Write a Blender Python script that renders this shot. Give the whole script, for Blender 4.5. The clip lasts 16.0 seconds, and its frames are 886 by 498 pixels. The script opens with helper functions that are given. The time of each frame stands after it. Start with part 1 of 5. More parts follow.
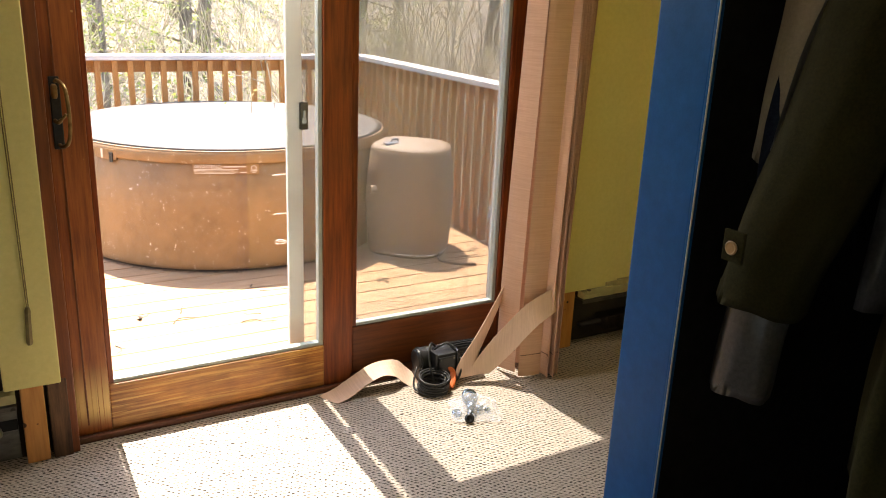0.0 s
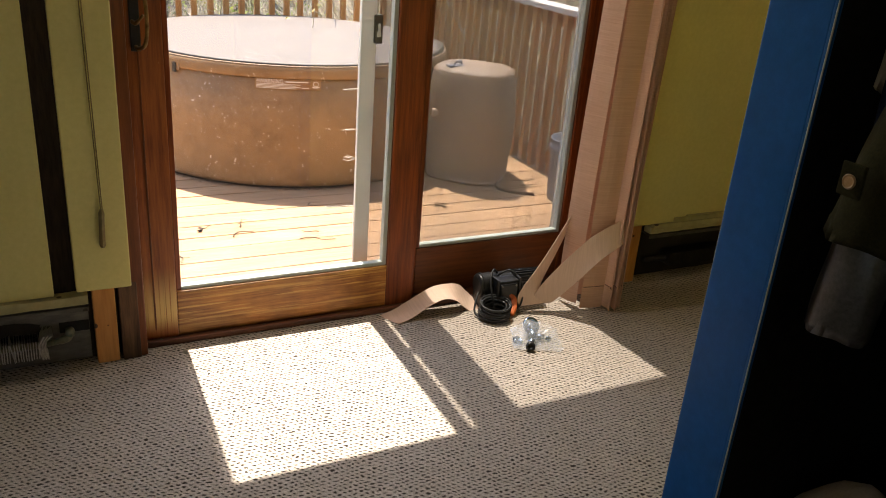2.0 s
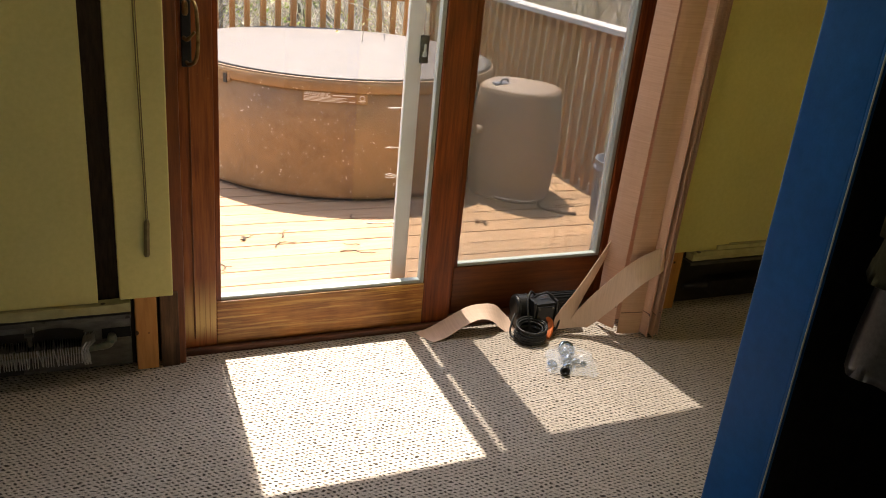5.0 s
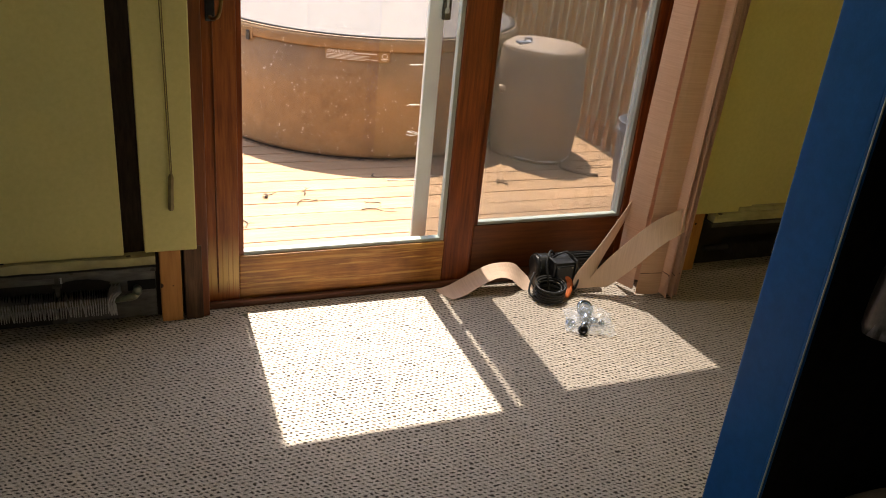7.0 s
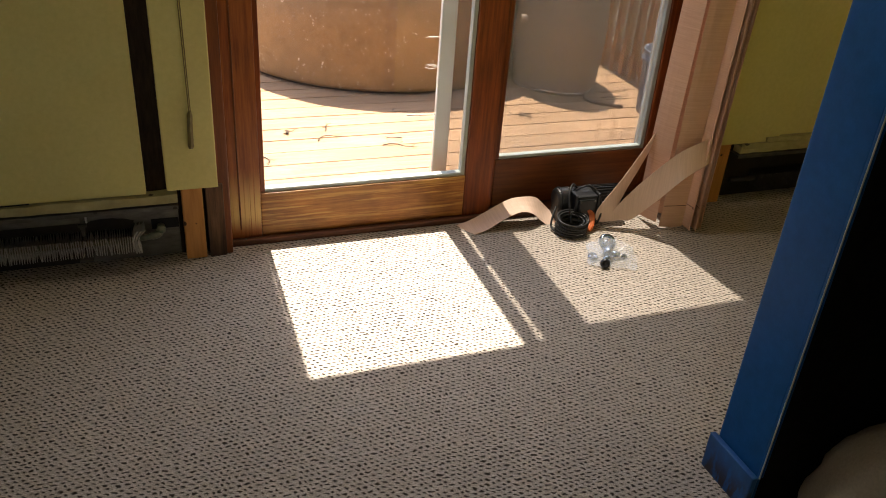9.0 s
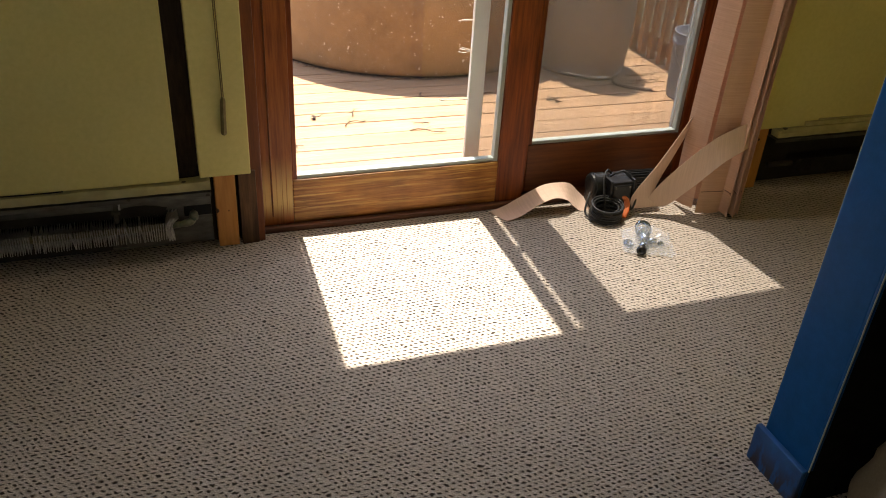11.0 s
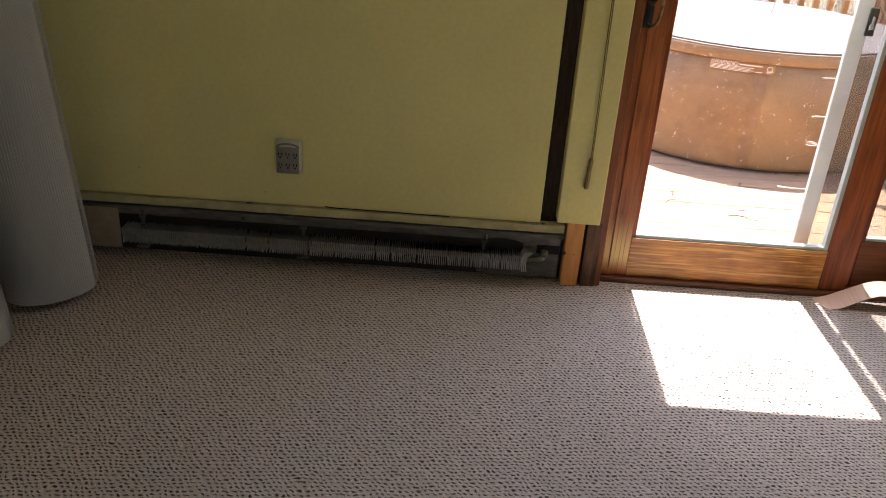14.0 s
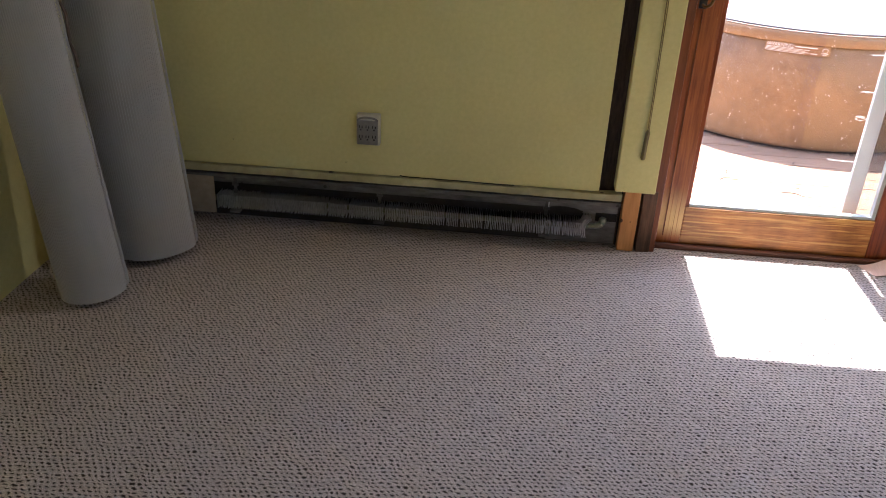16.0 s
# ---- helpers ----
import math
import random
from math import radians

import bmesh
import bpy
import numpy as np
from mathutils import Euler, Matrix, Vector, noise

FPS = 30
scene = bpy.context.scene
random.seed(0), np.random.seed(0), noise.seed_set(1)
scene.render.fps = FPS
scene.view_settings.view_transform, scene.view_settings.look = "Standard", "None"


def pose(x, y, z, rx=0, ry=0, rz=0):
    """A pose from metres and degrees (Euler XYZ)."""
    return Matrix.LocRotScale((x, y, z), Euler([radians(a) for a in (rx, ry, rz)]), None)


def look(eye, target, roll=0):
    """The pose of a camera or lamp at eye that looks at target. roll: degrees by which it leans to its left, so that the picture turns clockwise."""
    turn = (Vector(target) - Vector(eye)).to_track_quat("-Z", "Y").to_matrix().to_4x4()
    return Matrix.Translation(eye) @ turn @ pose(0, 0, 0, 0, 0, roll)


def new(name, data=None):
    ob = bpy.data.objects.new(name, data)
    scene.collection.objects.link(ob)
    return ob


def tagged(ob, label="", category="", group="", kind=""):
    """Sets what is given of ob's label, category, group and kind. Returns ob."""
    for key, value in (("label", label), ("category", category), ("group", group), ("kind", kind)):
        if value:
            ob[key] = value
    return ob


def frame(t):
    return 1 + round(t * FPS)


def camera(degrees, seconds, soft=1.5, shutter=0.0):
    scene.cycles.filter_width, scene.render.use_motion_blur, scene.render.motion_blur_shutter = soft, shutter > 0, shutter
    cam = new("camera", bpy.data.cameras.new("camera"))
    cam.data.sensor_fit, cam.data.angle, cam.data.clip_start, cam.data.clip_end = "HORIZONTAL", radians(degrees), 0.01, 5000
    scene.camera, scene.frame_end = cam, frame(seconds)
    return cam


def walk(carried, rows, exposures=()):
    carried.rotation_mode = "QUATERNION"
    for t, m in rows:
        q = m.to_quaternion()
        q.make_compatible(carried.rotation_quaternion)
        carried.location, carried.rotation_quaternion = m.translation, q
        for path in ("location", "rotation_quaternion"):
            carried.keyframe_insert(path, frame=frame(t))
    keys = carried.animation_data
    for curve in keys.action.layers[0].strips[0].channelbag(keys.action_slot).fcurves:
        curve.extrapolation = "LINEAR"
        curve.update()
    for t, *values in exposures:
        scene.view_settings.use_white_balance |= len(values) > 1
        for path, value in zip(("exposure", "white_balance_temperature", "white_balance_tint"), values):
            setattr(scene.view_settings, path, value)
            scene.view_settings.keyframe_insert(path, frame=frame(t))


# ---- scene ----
cam = camera(56.7, 16.0, soft=1.0)
PATH = [
    (0, (-0.288, -2.402, 1.381), (0.795, -0.562, 0.708), 2.5),
    (0.5, (-0.307, -2.352, 1.376), (0.703, -0.474, 0.696), 3.3),
    (1, (-0.318, -2.328, 1.356), (0.665, -0.464, 0.599), 3.8),
    (1.5, (-0.335, -2.324, 1.35), (0.633, -0.475, 0.536), 4.0),
    (2, (-0.344, -2.33, 1.34), (0.617, -0.498, 0.482), 4.6),
    (2.5, (-0.34, -2.328, 1.353), (0.605, -0.492, 0.487), 5.3),
    (3, (-0.333, -2.327, 1.361), (0.592, -0.475, 0.506), 5.5),
    (3.5, (-0.321, -2.322, 1.364), (0.584, -0.454, 0.522), 5.5),
    (4, (-0.325, -2.317, 1.369), (0.562, -0.438, 0.534), 5.4),
    (6.5, (-0.333, -2.349, 1.365), (0.485, -0.46, 0.48), 5.7),
    (7, (-0.334, -2.348, 1.361), (0.465, -0.477, 0.423), 5.7),
    (7.5, (-0.329, -2.345, 1.36), (0.45, -0.48, 0.394), 5.4),
    (8, (-0.327, -2.349, 1.359), (0.436, -0.498, 0.353), 5.2),
    (8.5, (-0.319, -2.348, 1.361), (0.417, -0.525, 0.286), 4.7),
    (10.8, (-0.345, -2.32, 1.356), (0.338, -0.513, 0.222), 3.8),
    (11, (-0.357, -2.3, 1.348), (0.311, -0.492, 0.208), 3.7),
    (11.5, (-0.45, -2.236, 1.343), (0.196, -0.399, 0.235), 5.8),
    (12, (-0.531, -2.2, 1.327), (-0.087, -0.274, 0.273), 9.7),
    (12.5, (-0.517, -2.268, 1.347), (-0.24, -0.324, 0.269), 8.4),
    (13, (-0.442, -2.406, 1.371), (-0.267, -0.447, 0.298), 7.1),
    (13.5, (-0.491, -2.514, 1.372), (-0.466, -0.542, 0.311), 4.8),
    (14, (-0.661, -2.621, 1.396), (-0.675, -0.608, 0.412), 3.9),
    (14.5, (-0.8, -2.704, 1.37), (-0.791, -0.685, 0.396), 4.0),
    (15, (-0.753, -2.779, 1.399), (-0.748, -0.777, 0.392), 3.9),
    (15.5, (-0.712, -2.845, 1.394), (-0.808, -0.852, 0.377), 3.3),
    (16, (-0.704, -2.885, 1.419), (-0.855, -0.894, 0.405), 2.7),
]
EXPOSURES = [(0.0, 2.95, 6980, 15), (0.6, 2.7, 6980, 15), (1.2, 2.35, 6980, 15), (1.6, 2.2, 6980, 15), (4.2, 2.2, 6980, 15), (8.7, 2.2, 6980, 15), (12.5, 2.18, 6980, 15), (13.4, 2.35, 6980, 15), (14.0, 2.90, 6150, 21), (16.0, 3.26, 5600, 25)]
walk(cam, [(t, look(eye, target, roll)) for t, eye, target, roll in PATH], EXPOSURES)

# ---- world and sun ----
SUN_EL, SUN_AZ = 67.0, 0.7  # degrees; azimuth from +y towards +x
world = bpy.data.worlds.new("sky")
scene.world = world
world.use_nodes = True
wn, wl = world.node_tree.nodes, world.node_tree.links
sky = wn.new("ShaderNodeTexSky")
sky.sky_type, sky.sun_disc = "NISHITA", False
sky.sun_elevation, sky.sun_rotation = radians(SUN_EL), radians(SUN_AZ)
wl.new(sky.outputs["Color"], wn["Background"].inputs["Color"])
wn["Background"].inputs["Strength"].default_value = 0.14
sun_data = bpy.data.lights.new("sun", "SUN")
sun_data.energy, sun_data.angle, sun_data.color = 4.5, radians(0.55), (1.0, 0.95, 0.86)
sun = new("sun", sun_data)
sd = Vector((math.sin(radians(SUN_AZ)) * math.cos(radians(SUN_EL)), math.cos(radians(SUN_AZ)) * math.cos(radians(SUN_EL)), math.sin(radians(SUN_EL))))
sun.matrix_world = look(sd * 30, (0, 0, 0))
# fill lamps set in added, unseen windows of the back and west walls
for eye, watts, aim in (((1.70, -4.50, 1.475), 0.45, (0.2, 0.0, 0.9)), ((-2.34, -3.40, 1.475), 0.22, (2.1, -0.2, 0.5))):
    fill_data = bpy.data.lights.new("window_light", "AREA")
    fill_data.shape, fill_data.size, fill_data.size_y = "RECTANGLE", 1.0, 1.0
    fill_data.energy, fill_data.color = watts, (1.0, 0.97, 0.92)
    new("window_light", fill_data).matrix_world = look(eye, aim)

# area lamp added inside the upper patio door to boost its sky light
door_fill = bpy.data.lights.new("door_sky_light", "AREA")
door_fill.shape, door_fill.size, door_fill.size_y = "RECTANGLE", 0.68, 0.32
door_fill.energy, door_fill.color = 2.2, (1.0, 0.97, 0.90)
new("door_sky_light", door_fill).matrix_world = look((0.35, 0.066, 1.70), (0.30, -1.6, 0.5))

# ---- materials ----


def surface(name, dark, light, scale=30.0, stretch=(1, 1, 1), rough=0.6, metal=0.0, bump=0.15, stain=0.25, stain_scale=2.5, rand=0.0, fine=0.0, spec=0.4, depth=0.002):
    """Two-scale noise paint: grain between two colours, broad stains, relief."""
    m = bpy.data.materials.new(name)
    m.use_nodes = True
    n, l = m.node_tree.nodes, m.node_tree.links
    b = n["Principled BSDF"]
    co = n.new("ShaderNodeTexCoord")
    off = n.new("ShaderNodeVectorMath")
    off.operation = "ADD"
    info = n.new("ShaderNodeObjectInfo")
    mul = n.new("ShaderNodeMath")
    mul.operation, mul.inputs[1].default_value = "MULTIPLY", 37.0
    l.new(info.outputs["Random"], mul.inputs[0])
    l.new(co.outputs["Object"], off.inputs[0])
    l.new(mul.outputs[0], off.inputs[1])
    mp = n.new("ShaderNodeMapping")
    mp.inputs["Scale"].default_value = stretch
    l.new(off.outputs[0], mp.inputs["Vector"])
    g = n.new("ShaderNodeTexNoise")
    g.inputs["Scale"].default_value, g.inputs["Detail"].default_value, g.inputs["Roughness"].default_value = scale, 6.0, 0.65
    l.new(mp.outputs[0], g.inputs["Vector"])
    ramp = n.new("ShaderNodeValToRGB")
    ramp.color_ramp.elements[0].position, ramp.color_ramp.elements[1].position = 0.32, 0.68
    ramp.color_ramp.elements[0].color, ramp.color_ramp.elements[1].color = (*dark, 1), (*light, 1)
    l.new(g.outputs["Fac"], ramp.inputs[0])
    s = n.new("ShaderNodeTexNoise")
    s.inputs["Scale"].default_value, s.inputs["Detail"].default_value = stain_scale, 3.0
    l.new(off.outputs[0], s.inputs["Vector"])
    mr = n.new("ShaderNodeMapRange")
    mr.inputs["From Min"].default_value, mr.inputs["From Max"].default_value = 0.3, 0.7
    mr.inputs["To Min"].default_value, mr.inputs["To Max"].default_value = 1.0 - stain, 1.0
    l.new(s.outputs["Fac"], mr.inputs["Value"])
    vary = n.new("ShaderNodeMapRange")
    vary.inputs["To Min"].default_value, vary.inputs["To Max"].default_value = 1.0 - rand, 1.0 + rand
    l.new(info.outputs["Random"], vary.inputs["Value"])
    both = n.new("ShaderNodeMath")
    both.operation = "MULTIPLY"
    l.new(mr.outputs[0], both.inputs[0])
    l.new(vary.outputs[0], both.inputs[1])
    sc = n.new("ShaderNodeVectorMath")
    sc.operation = "SCALE"
    l.new(ramp.outputs["Color"], sc.inputs[0])
    l.new(both.outputs[0], sc.inputs["Scale"])
    l.new(sc.outputs[0], b.inputs["Base Color"])
    rr = n.new("ShaderNodeMapRange")
    rr.inputs["To Min"].default_value, rr.inputs["To Max"].default_value = max(0.03, rough - 0.12), min(1.0, rough + 0.12)
    l.new(s.outputs["Fac"], rr.inputs["Value"])
    l.new(rr.outputs[0], b.inputs["Roughness"])
    b.inputs["Metallic"].default_value = metal
    b.inputs["Specular IOR Level"].default_value = spec
    if bump:
        h = g.outputs["Fac"]
        if fine:
            f = n.new("ShaderNodeTexNoise")
            f.inputs["Scale"].default_value, f.inputs["Detail"].default_value = fine, 2.0
            l.new(off.outputs[0], f.inputs["Vector"])
            add = n.new("ShaderNodeMath")
            add.operation = "ADD"
            l.new(g.outputs["Fac"], add.inputs[0])
            l.new(f.outputs["Fac"], add.inputs[1])
            h = add.outputs[0]
        bp = n.new("ShaderNodeBump")
        bp.inputs["Strength"].default_value, bp.inputs["Distance"].default_value = bump, depth
        l.new(h, bp.inputs["Height"])
        l.new(bp.outputs[0], b.inputs["Normal"])
    return m


def base_colour(m):
    """The socket that feeds a material's base colour, and its node tree."""
    b = m.node_tree.nodes["Principled BSDF"]
    return b, b.inputs["Base Color"].links[0].from_socket


def worn(m, colour, along, z0, z1, streak, amount=0.5):
    """Finish rubbed off in streaks between two heights of the part."""
    n, l = m.node_tree.nodes, m.node_tree.links
    b, src = base_colour(m)
    co = n.new("ShaderNodeTexCoord")
    mp = n.new("ShaderNodeMapping")
    mp.inputs["Scale"].default_value = streak
    l.new(co.outputs["Object"], mp.inputs["Vector"])
    t = n.new("ShaderNodeTexNoise")
    t.inputs["Scale"].default_value, t.inputs["Detail"].default_value = 1.0, 4.0
    l.new(mp.outputs[0], t.inputs["Vector"])
    sep = n.new("ShaderNodeSeparateXYZ")
    l.new(co.outputs["Object"], sep.inputs[0])
    up = n.new("ShaderNodeMapRange")
    up.interpolation_type = "SMOOTHSTEP"
    up.inputs["From Min"].default_value, up.inputs["From Max"].default_value = z1, z0
    l.new(sep.outputs[along], up.inputs["Value"])
    low = n.new("ShaderNodeMapRange")
    low.interpolation_type = "SMOOTHSTEP"
    low.inputs["From Min"].default_value, low.inputs["From Max"].default_value = z0 - 0.10 * (z1 - z0) - 0.03, z0 + 0.15 * (z1 - z0)
    l.new(sep.outputs[along], low.inputs["Value"])
    a = n.new("ShaderNodeMath")
    a.operation = "MULTIPLY"
    l.new(up.outputs[0], a.inputs[0])
    l.new(low.outputs[0], a.inputs[1])
    th = n.new("ShaderNodeMapRange")
    th.inputs["From Min"].default_value, th.inputs["From Max"].default_value = 1.0 - amount - 0.06, 1.0 - amount + 0.06
    l.new(t.outputs["Fac"], th.inputs["Value"])
    c = n.new("ShaderNodeMath")
    c.operation = "MULTIPLY"
    l.new(a.outputs[0], c.inputs[0])
    l.new(th.outputs[0], c.inputs[1])
    mix = n.new("ShaderNodeMix")
    mix.data_type = "RGBA"
    l.new(c.outputs[0], mix.inputs["Factor"])
    l.new(src, mix.inputs["A"])
    mix.inputs["B"].default_value = (*colour, 1)
    l.new(mix.outputs["Result"], b.inputs["Base Color"])
    return m


def specks(m, colour, scale, size, rnd=1.0):
    """Small scattered specks or scuffs over a material."""
    n, l = m.node_tree.nodes, m.node_tree.links
    b, src = base_colour(m)
    co = n.new("ShaderNodeTexCoord")
    v = n.new("ShaderNodeTexVoronoi")
    v.inputs["Scale"].default_value, v.inputs["Randomness"].default_value = scale, rnd
    l.new(co.outputs["Object"], v.inputs["Vector"])
    w = n.new("ShaderNodeTexNoise")
    w.inputs["Scale"].default_value = scale * 0.35
    l.new(co.outputs["Object"], w.inputs["Vector"])
    k = n.new("ShaderNodeMath")
    k.operation = "SUBTRACT"
    l.new(w.outputs["Fac"], k.inputs[0])
    l.new(v.outputs["Distance"], k.inputs[1])
    th = n.new("ShaderNodeMapRange")
    th.inputs["From Min"].default_value, th.inputs["From Max"].default_value = 0.5 - size, 0.54 - size
    l.new(k.outputs[0], th.inputs["Value"])
    mix = n.new("ShaderNodeMix")
    mix.data_type = "RGBA"
    l.new(th.outputs[0], mix.inputs["Factor"])
    l.new(src, mix.inputs["A"])
    mix.inputs["B"].default_value = (*colour, 1)
    l.new(mix.outputs["Result"], b.inputs["Base Color"])
    return m


def carpet_material():
    """Looped pile: staggered rows of loops, the shaded pit between each pair painted dark."""
    m = bpy.data.materials.new("loop_carpet")
    m.use_nodes = True
    n, l = m.node_tree.nodes, m.node_tree.links
    b = n["Principled BSDF"]

    def math_node(op, *ins):
        k = n.new("ShaderNodeMath")
        k.operation = op
        for i, v in enumerate(ins):
            if isinstance(v, (int, float)):
                k.inputs[i].default_value = v
            else:
                l.new(v, k.inputs[i])
        return k.outputs[0]

    def noise_node(scale, detail, vec):
        k = n.new("ShaderNodeTexNoise")
        k.inputs["Scale"].default_value, k.inputs["Detail"].default_value = scale, detail
        l.new(vec, k.inputs["Vector"])
        return k

    co = n.new("ShaderNodeTexCoord").outputs["Object"]
    rot = n.new("ShaderNodeMapping")
    rot.inputs["Rotation"].default_value = (0, 0, radians(-6))
    l.new(co, rot.inputs["Vector"])
    sep = n.new("ShaderNodeSeparateXYZ")
    l.new(rot.outputs[0], sep.inputs[0])
    w1 = noise_node(16.0, 2.0, co)
    w2 = noise_node(75.0, 1.0, co)
    ws = n.new("ShaderNodeSeparateColor")
    l.new(w1.outputs["Color"], ws.inputs[0])
    ws2 = n.new("ShaderNodeSeparateColor")
    l.new(w2.outputs["Color"], ws2.inputs[0])
    v = math_node("MULTIPLY_ADD", sep.outputs["Y"], 76.0, math_node("ADD", math_node("MULTIPLY", ws.outputs[0], 1.5), math_node("MULTIPLY", ws2.outputs[0], 0.8)))
    row = math_node("FLOOR", v)
    u = math_node("ADD", math_node("MULTIPLY_ADD", sep.outputs["X"], 64.0, math_node("MULTIPLY", row, 0.5)), math_node("ADD", math_node("MULTIPLY", ws.outputs[1], 2.0), math_node("MULTIPLY", ws2.outputs[1], 1.0)))
    col = math_node("FLOOR", u)
    fu = math_node("SUBTRACT", math_node("FRACT", u), 0.5)
    fv = math_node("SUBTRACT", math_node("FRACT", v), 0.5)
    cell = n.new("ShaderNodeCombineXYZ")
    l.new(col, cell.inputs[0])
    l.new(row, cell.inputs[1])
    rnd_ = n.new("ShaderNodeTexWhiteNoise")
    rnd_.noise_dimensions = "2D"
    l.new(cell.outputs[0], rnd_.inputs["Vector"])
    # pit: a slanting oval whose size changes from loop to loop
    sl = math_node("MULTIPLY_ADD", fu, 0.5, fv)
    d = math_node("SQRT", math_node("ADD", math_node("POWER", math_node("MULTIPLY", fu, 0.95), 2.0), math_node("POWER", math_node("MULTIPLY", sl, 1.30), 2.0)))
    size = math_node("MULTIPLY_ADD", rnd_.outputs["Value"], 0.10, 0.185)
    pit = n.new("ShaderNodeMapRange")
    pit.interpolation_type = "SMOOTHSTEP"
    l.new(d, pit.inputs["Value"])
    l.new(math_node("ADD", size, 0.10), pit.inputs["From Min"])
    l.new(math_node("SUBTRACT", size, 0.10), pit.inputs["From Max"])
    # furrow between rows: relief, plus a slight shade painted into the tone
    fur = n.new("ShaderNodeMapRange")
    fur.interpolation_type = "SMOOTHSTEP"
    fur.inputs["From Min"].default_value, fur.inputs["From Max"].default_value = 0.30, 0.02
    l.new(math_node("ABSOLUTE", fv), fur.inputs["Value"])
    yarn = noise_node(380.0, 3.0, co)
    r = n.new("ShaderNodeValToRGB")
    r.color_ramp.elements[0].position, r.color_ramp.elements[1].position = 0.3, 0.7
    r.color_ramp.elements[0].color, r.color_ramp.elements[1].color = (0.305, 0.258, 0.212, 1), (0.635, 0.550, 0.468, 1)
    l.new(yarn.outputs["Fac"], r.inputs[0])
    big = noise_node(1.3, 3.0, co)
    bm_ = n.new("ShaderNodeMapRange")
    bm_.inputs["To Min"].default_value, bm_.inputs["To Max"].default_value = 0.82, 1.12
    l.new(big.outputs["Fac"], bm_.inputs["Value"])
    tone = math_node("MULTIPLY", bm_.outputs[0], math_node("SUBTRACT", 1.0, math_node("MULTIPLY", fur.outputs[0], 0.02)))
    tone = math_node("MULTIPLY", tone, math_node("MULTIPLY_ADD", rnd_.outputs["Value"], 0.16, 0.92))
    # soft radial shade painted into the loop colour around each pit
    pit_shade = n.new("ShaderNodeMapRange")
    pit_shade.interpolation_type = "SMOOTHSTEP"
    pit_shade.inputs["From Min"].default_value, pit_shade.inputs["From Max"].default_value = 0.62, 0.14
    l.new(d, pit_shade.inputs["Value"])
    tone = math_node("MULTIPLY", tone, math_node("SUBTRACT", 1.10, math_node("MULTIPLY", pit_shade.outputs[0], 0.34)))
    sc = n.new("ShaderNodeVectorMath")
    sc.operation = "SCALE"
    l.new(r.outputs["Color"], sc.inputs[0])
    l.new(tone, sc.inputs["Scale"])
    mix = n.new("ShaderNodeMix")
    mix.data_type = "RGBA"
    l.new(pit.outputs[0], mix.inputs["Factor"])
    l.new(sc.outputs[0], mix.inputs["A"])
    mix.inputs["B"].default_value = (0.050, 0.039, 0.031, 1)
    l.new(mix.outputs["Result"], b.inputs["Base Color"])
    b.inputs["Roughness"].default_value = 0.95
    b.inputs["Specular IOR Level"].default_value = 0.1
    strand = n.new("ShaderNodeMapping")
    strand.inputs["Rotation"].default_value, strand.inputs["Scale"].default_value = (0, 0, radians(20)), (120, 330, 1)
    l.new(co, strand.inputs["Vector"])
    sv = noise_node(1.0, 2.0, strand.outputs[0])
    h = math_node("SUBTRACT", math_node("MULTIPLY", sv.outputs["Fac"], 0.9), math_node("ADD", math_node("MULTIPLY", fur.outputs[0], 0.05), pit.outputs[0]))
    bp = n.new("ShaderNodeBump")
    bp.inputs["Strength"].default_value, bp.inputs["Distance"].default_value = 0.8, 0.006
    l.new(h, bp.inputs["Height"])
    l.new(bp.outputs[0], b.inputs["Normal"])
    return m


def pane_material(name, tint, dirt):
    """Thin window glass: clear, with Fresnel gloss and a little dust."""
    m = bpy.data.materials.new(name)
    m.use_nodes = True
    n, l = m.node_tree.nodes, m.node_tree.links
    n.remove(n["Principled BSDF"])
    tr = n.new("ShaderNodeBsdfTransparent")
    tr.inputs["Color"].default_value = (*tint, 1)
    gl = n.new("ShaderNodeBsdfGlossy")
    gl.inputs["Roughness"].default_value = 0.02
    fr = n.new("ShaderNodeLayerWeight")
    fr.inputs["Blend"].default_value = 0.5
    p5 = n.new("ShaderNodeMath")
    p5.operation, p5.inputs[1].default_value = "POWER", 5.0
    l.new(fr.outputs["Facing"], p5.inputs[0])
    sch = n.new("ShaderNodeMath")
    sch.operation, sch.inputs[1].default_value, sch.inputs[2].default_value = "MULTIPLY_ADD", 0.9, 0.04
    l.new(p5.outputs[0], sch.inputs[0])
    mx = n.new("ShaderNodeMixShader")
    l.new(sch.outputs[0], mx.inputs[0])
    l.new(tr.outputs[0], mx.inputs[1])
    l.new(gl.outputs[0], mx.inputs[2])
    df = n.new("ShaderNodeBsdfDiffuse")
    df.inputs["Color"].default_value = (0.7, 0.68, 0.62, 1)
    co = n.new("ShaderNodeTexCoord")
    no = n.new("ShaderNodeTexNoise")
    no.inputs["Scale"].default_value, no.inputs["Detail"].default_value = 5.0, 6.0
    l.new(co.outputs["Object"], no.inputs["Vector"])
    mr = n.new("ShaderNodeMapRange")
    mr.inputs["To Min"].default_value, mr.inputs["To Max"].default_value = dirt * 0.4, dirt * 1.6
    l.new(no.outputs["Fac"], mr.inputs["Value"])
    m2 = n.new("ShaderNodeMixShader")
    l.new(mr.outputs[0], m2.inputs[0])
    l.new(mx.outputs[0], m2.inputs[1])
    l.new(df.outputs[0], m2.inputs[2])
    l.new(m2.outputs[0], n["Material Output"].inputs["Surface"])
    return m


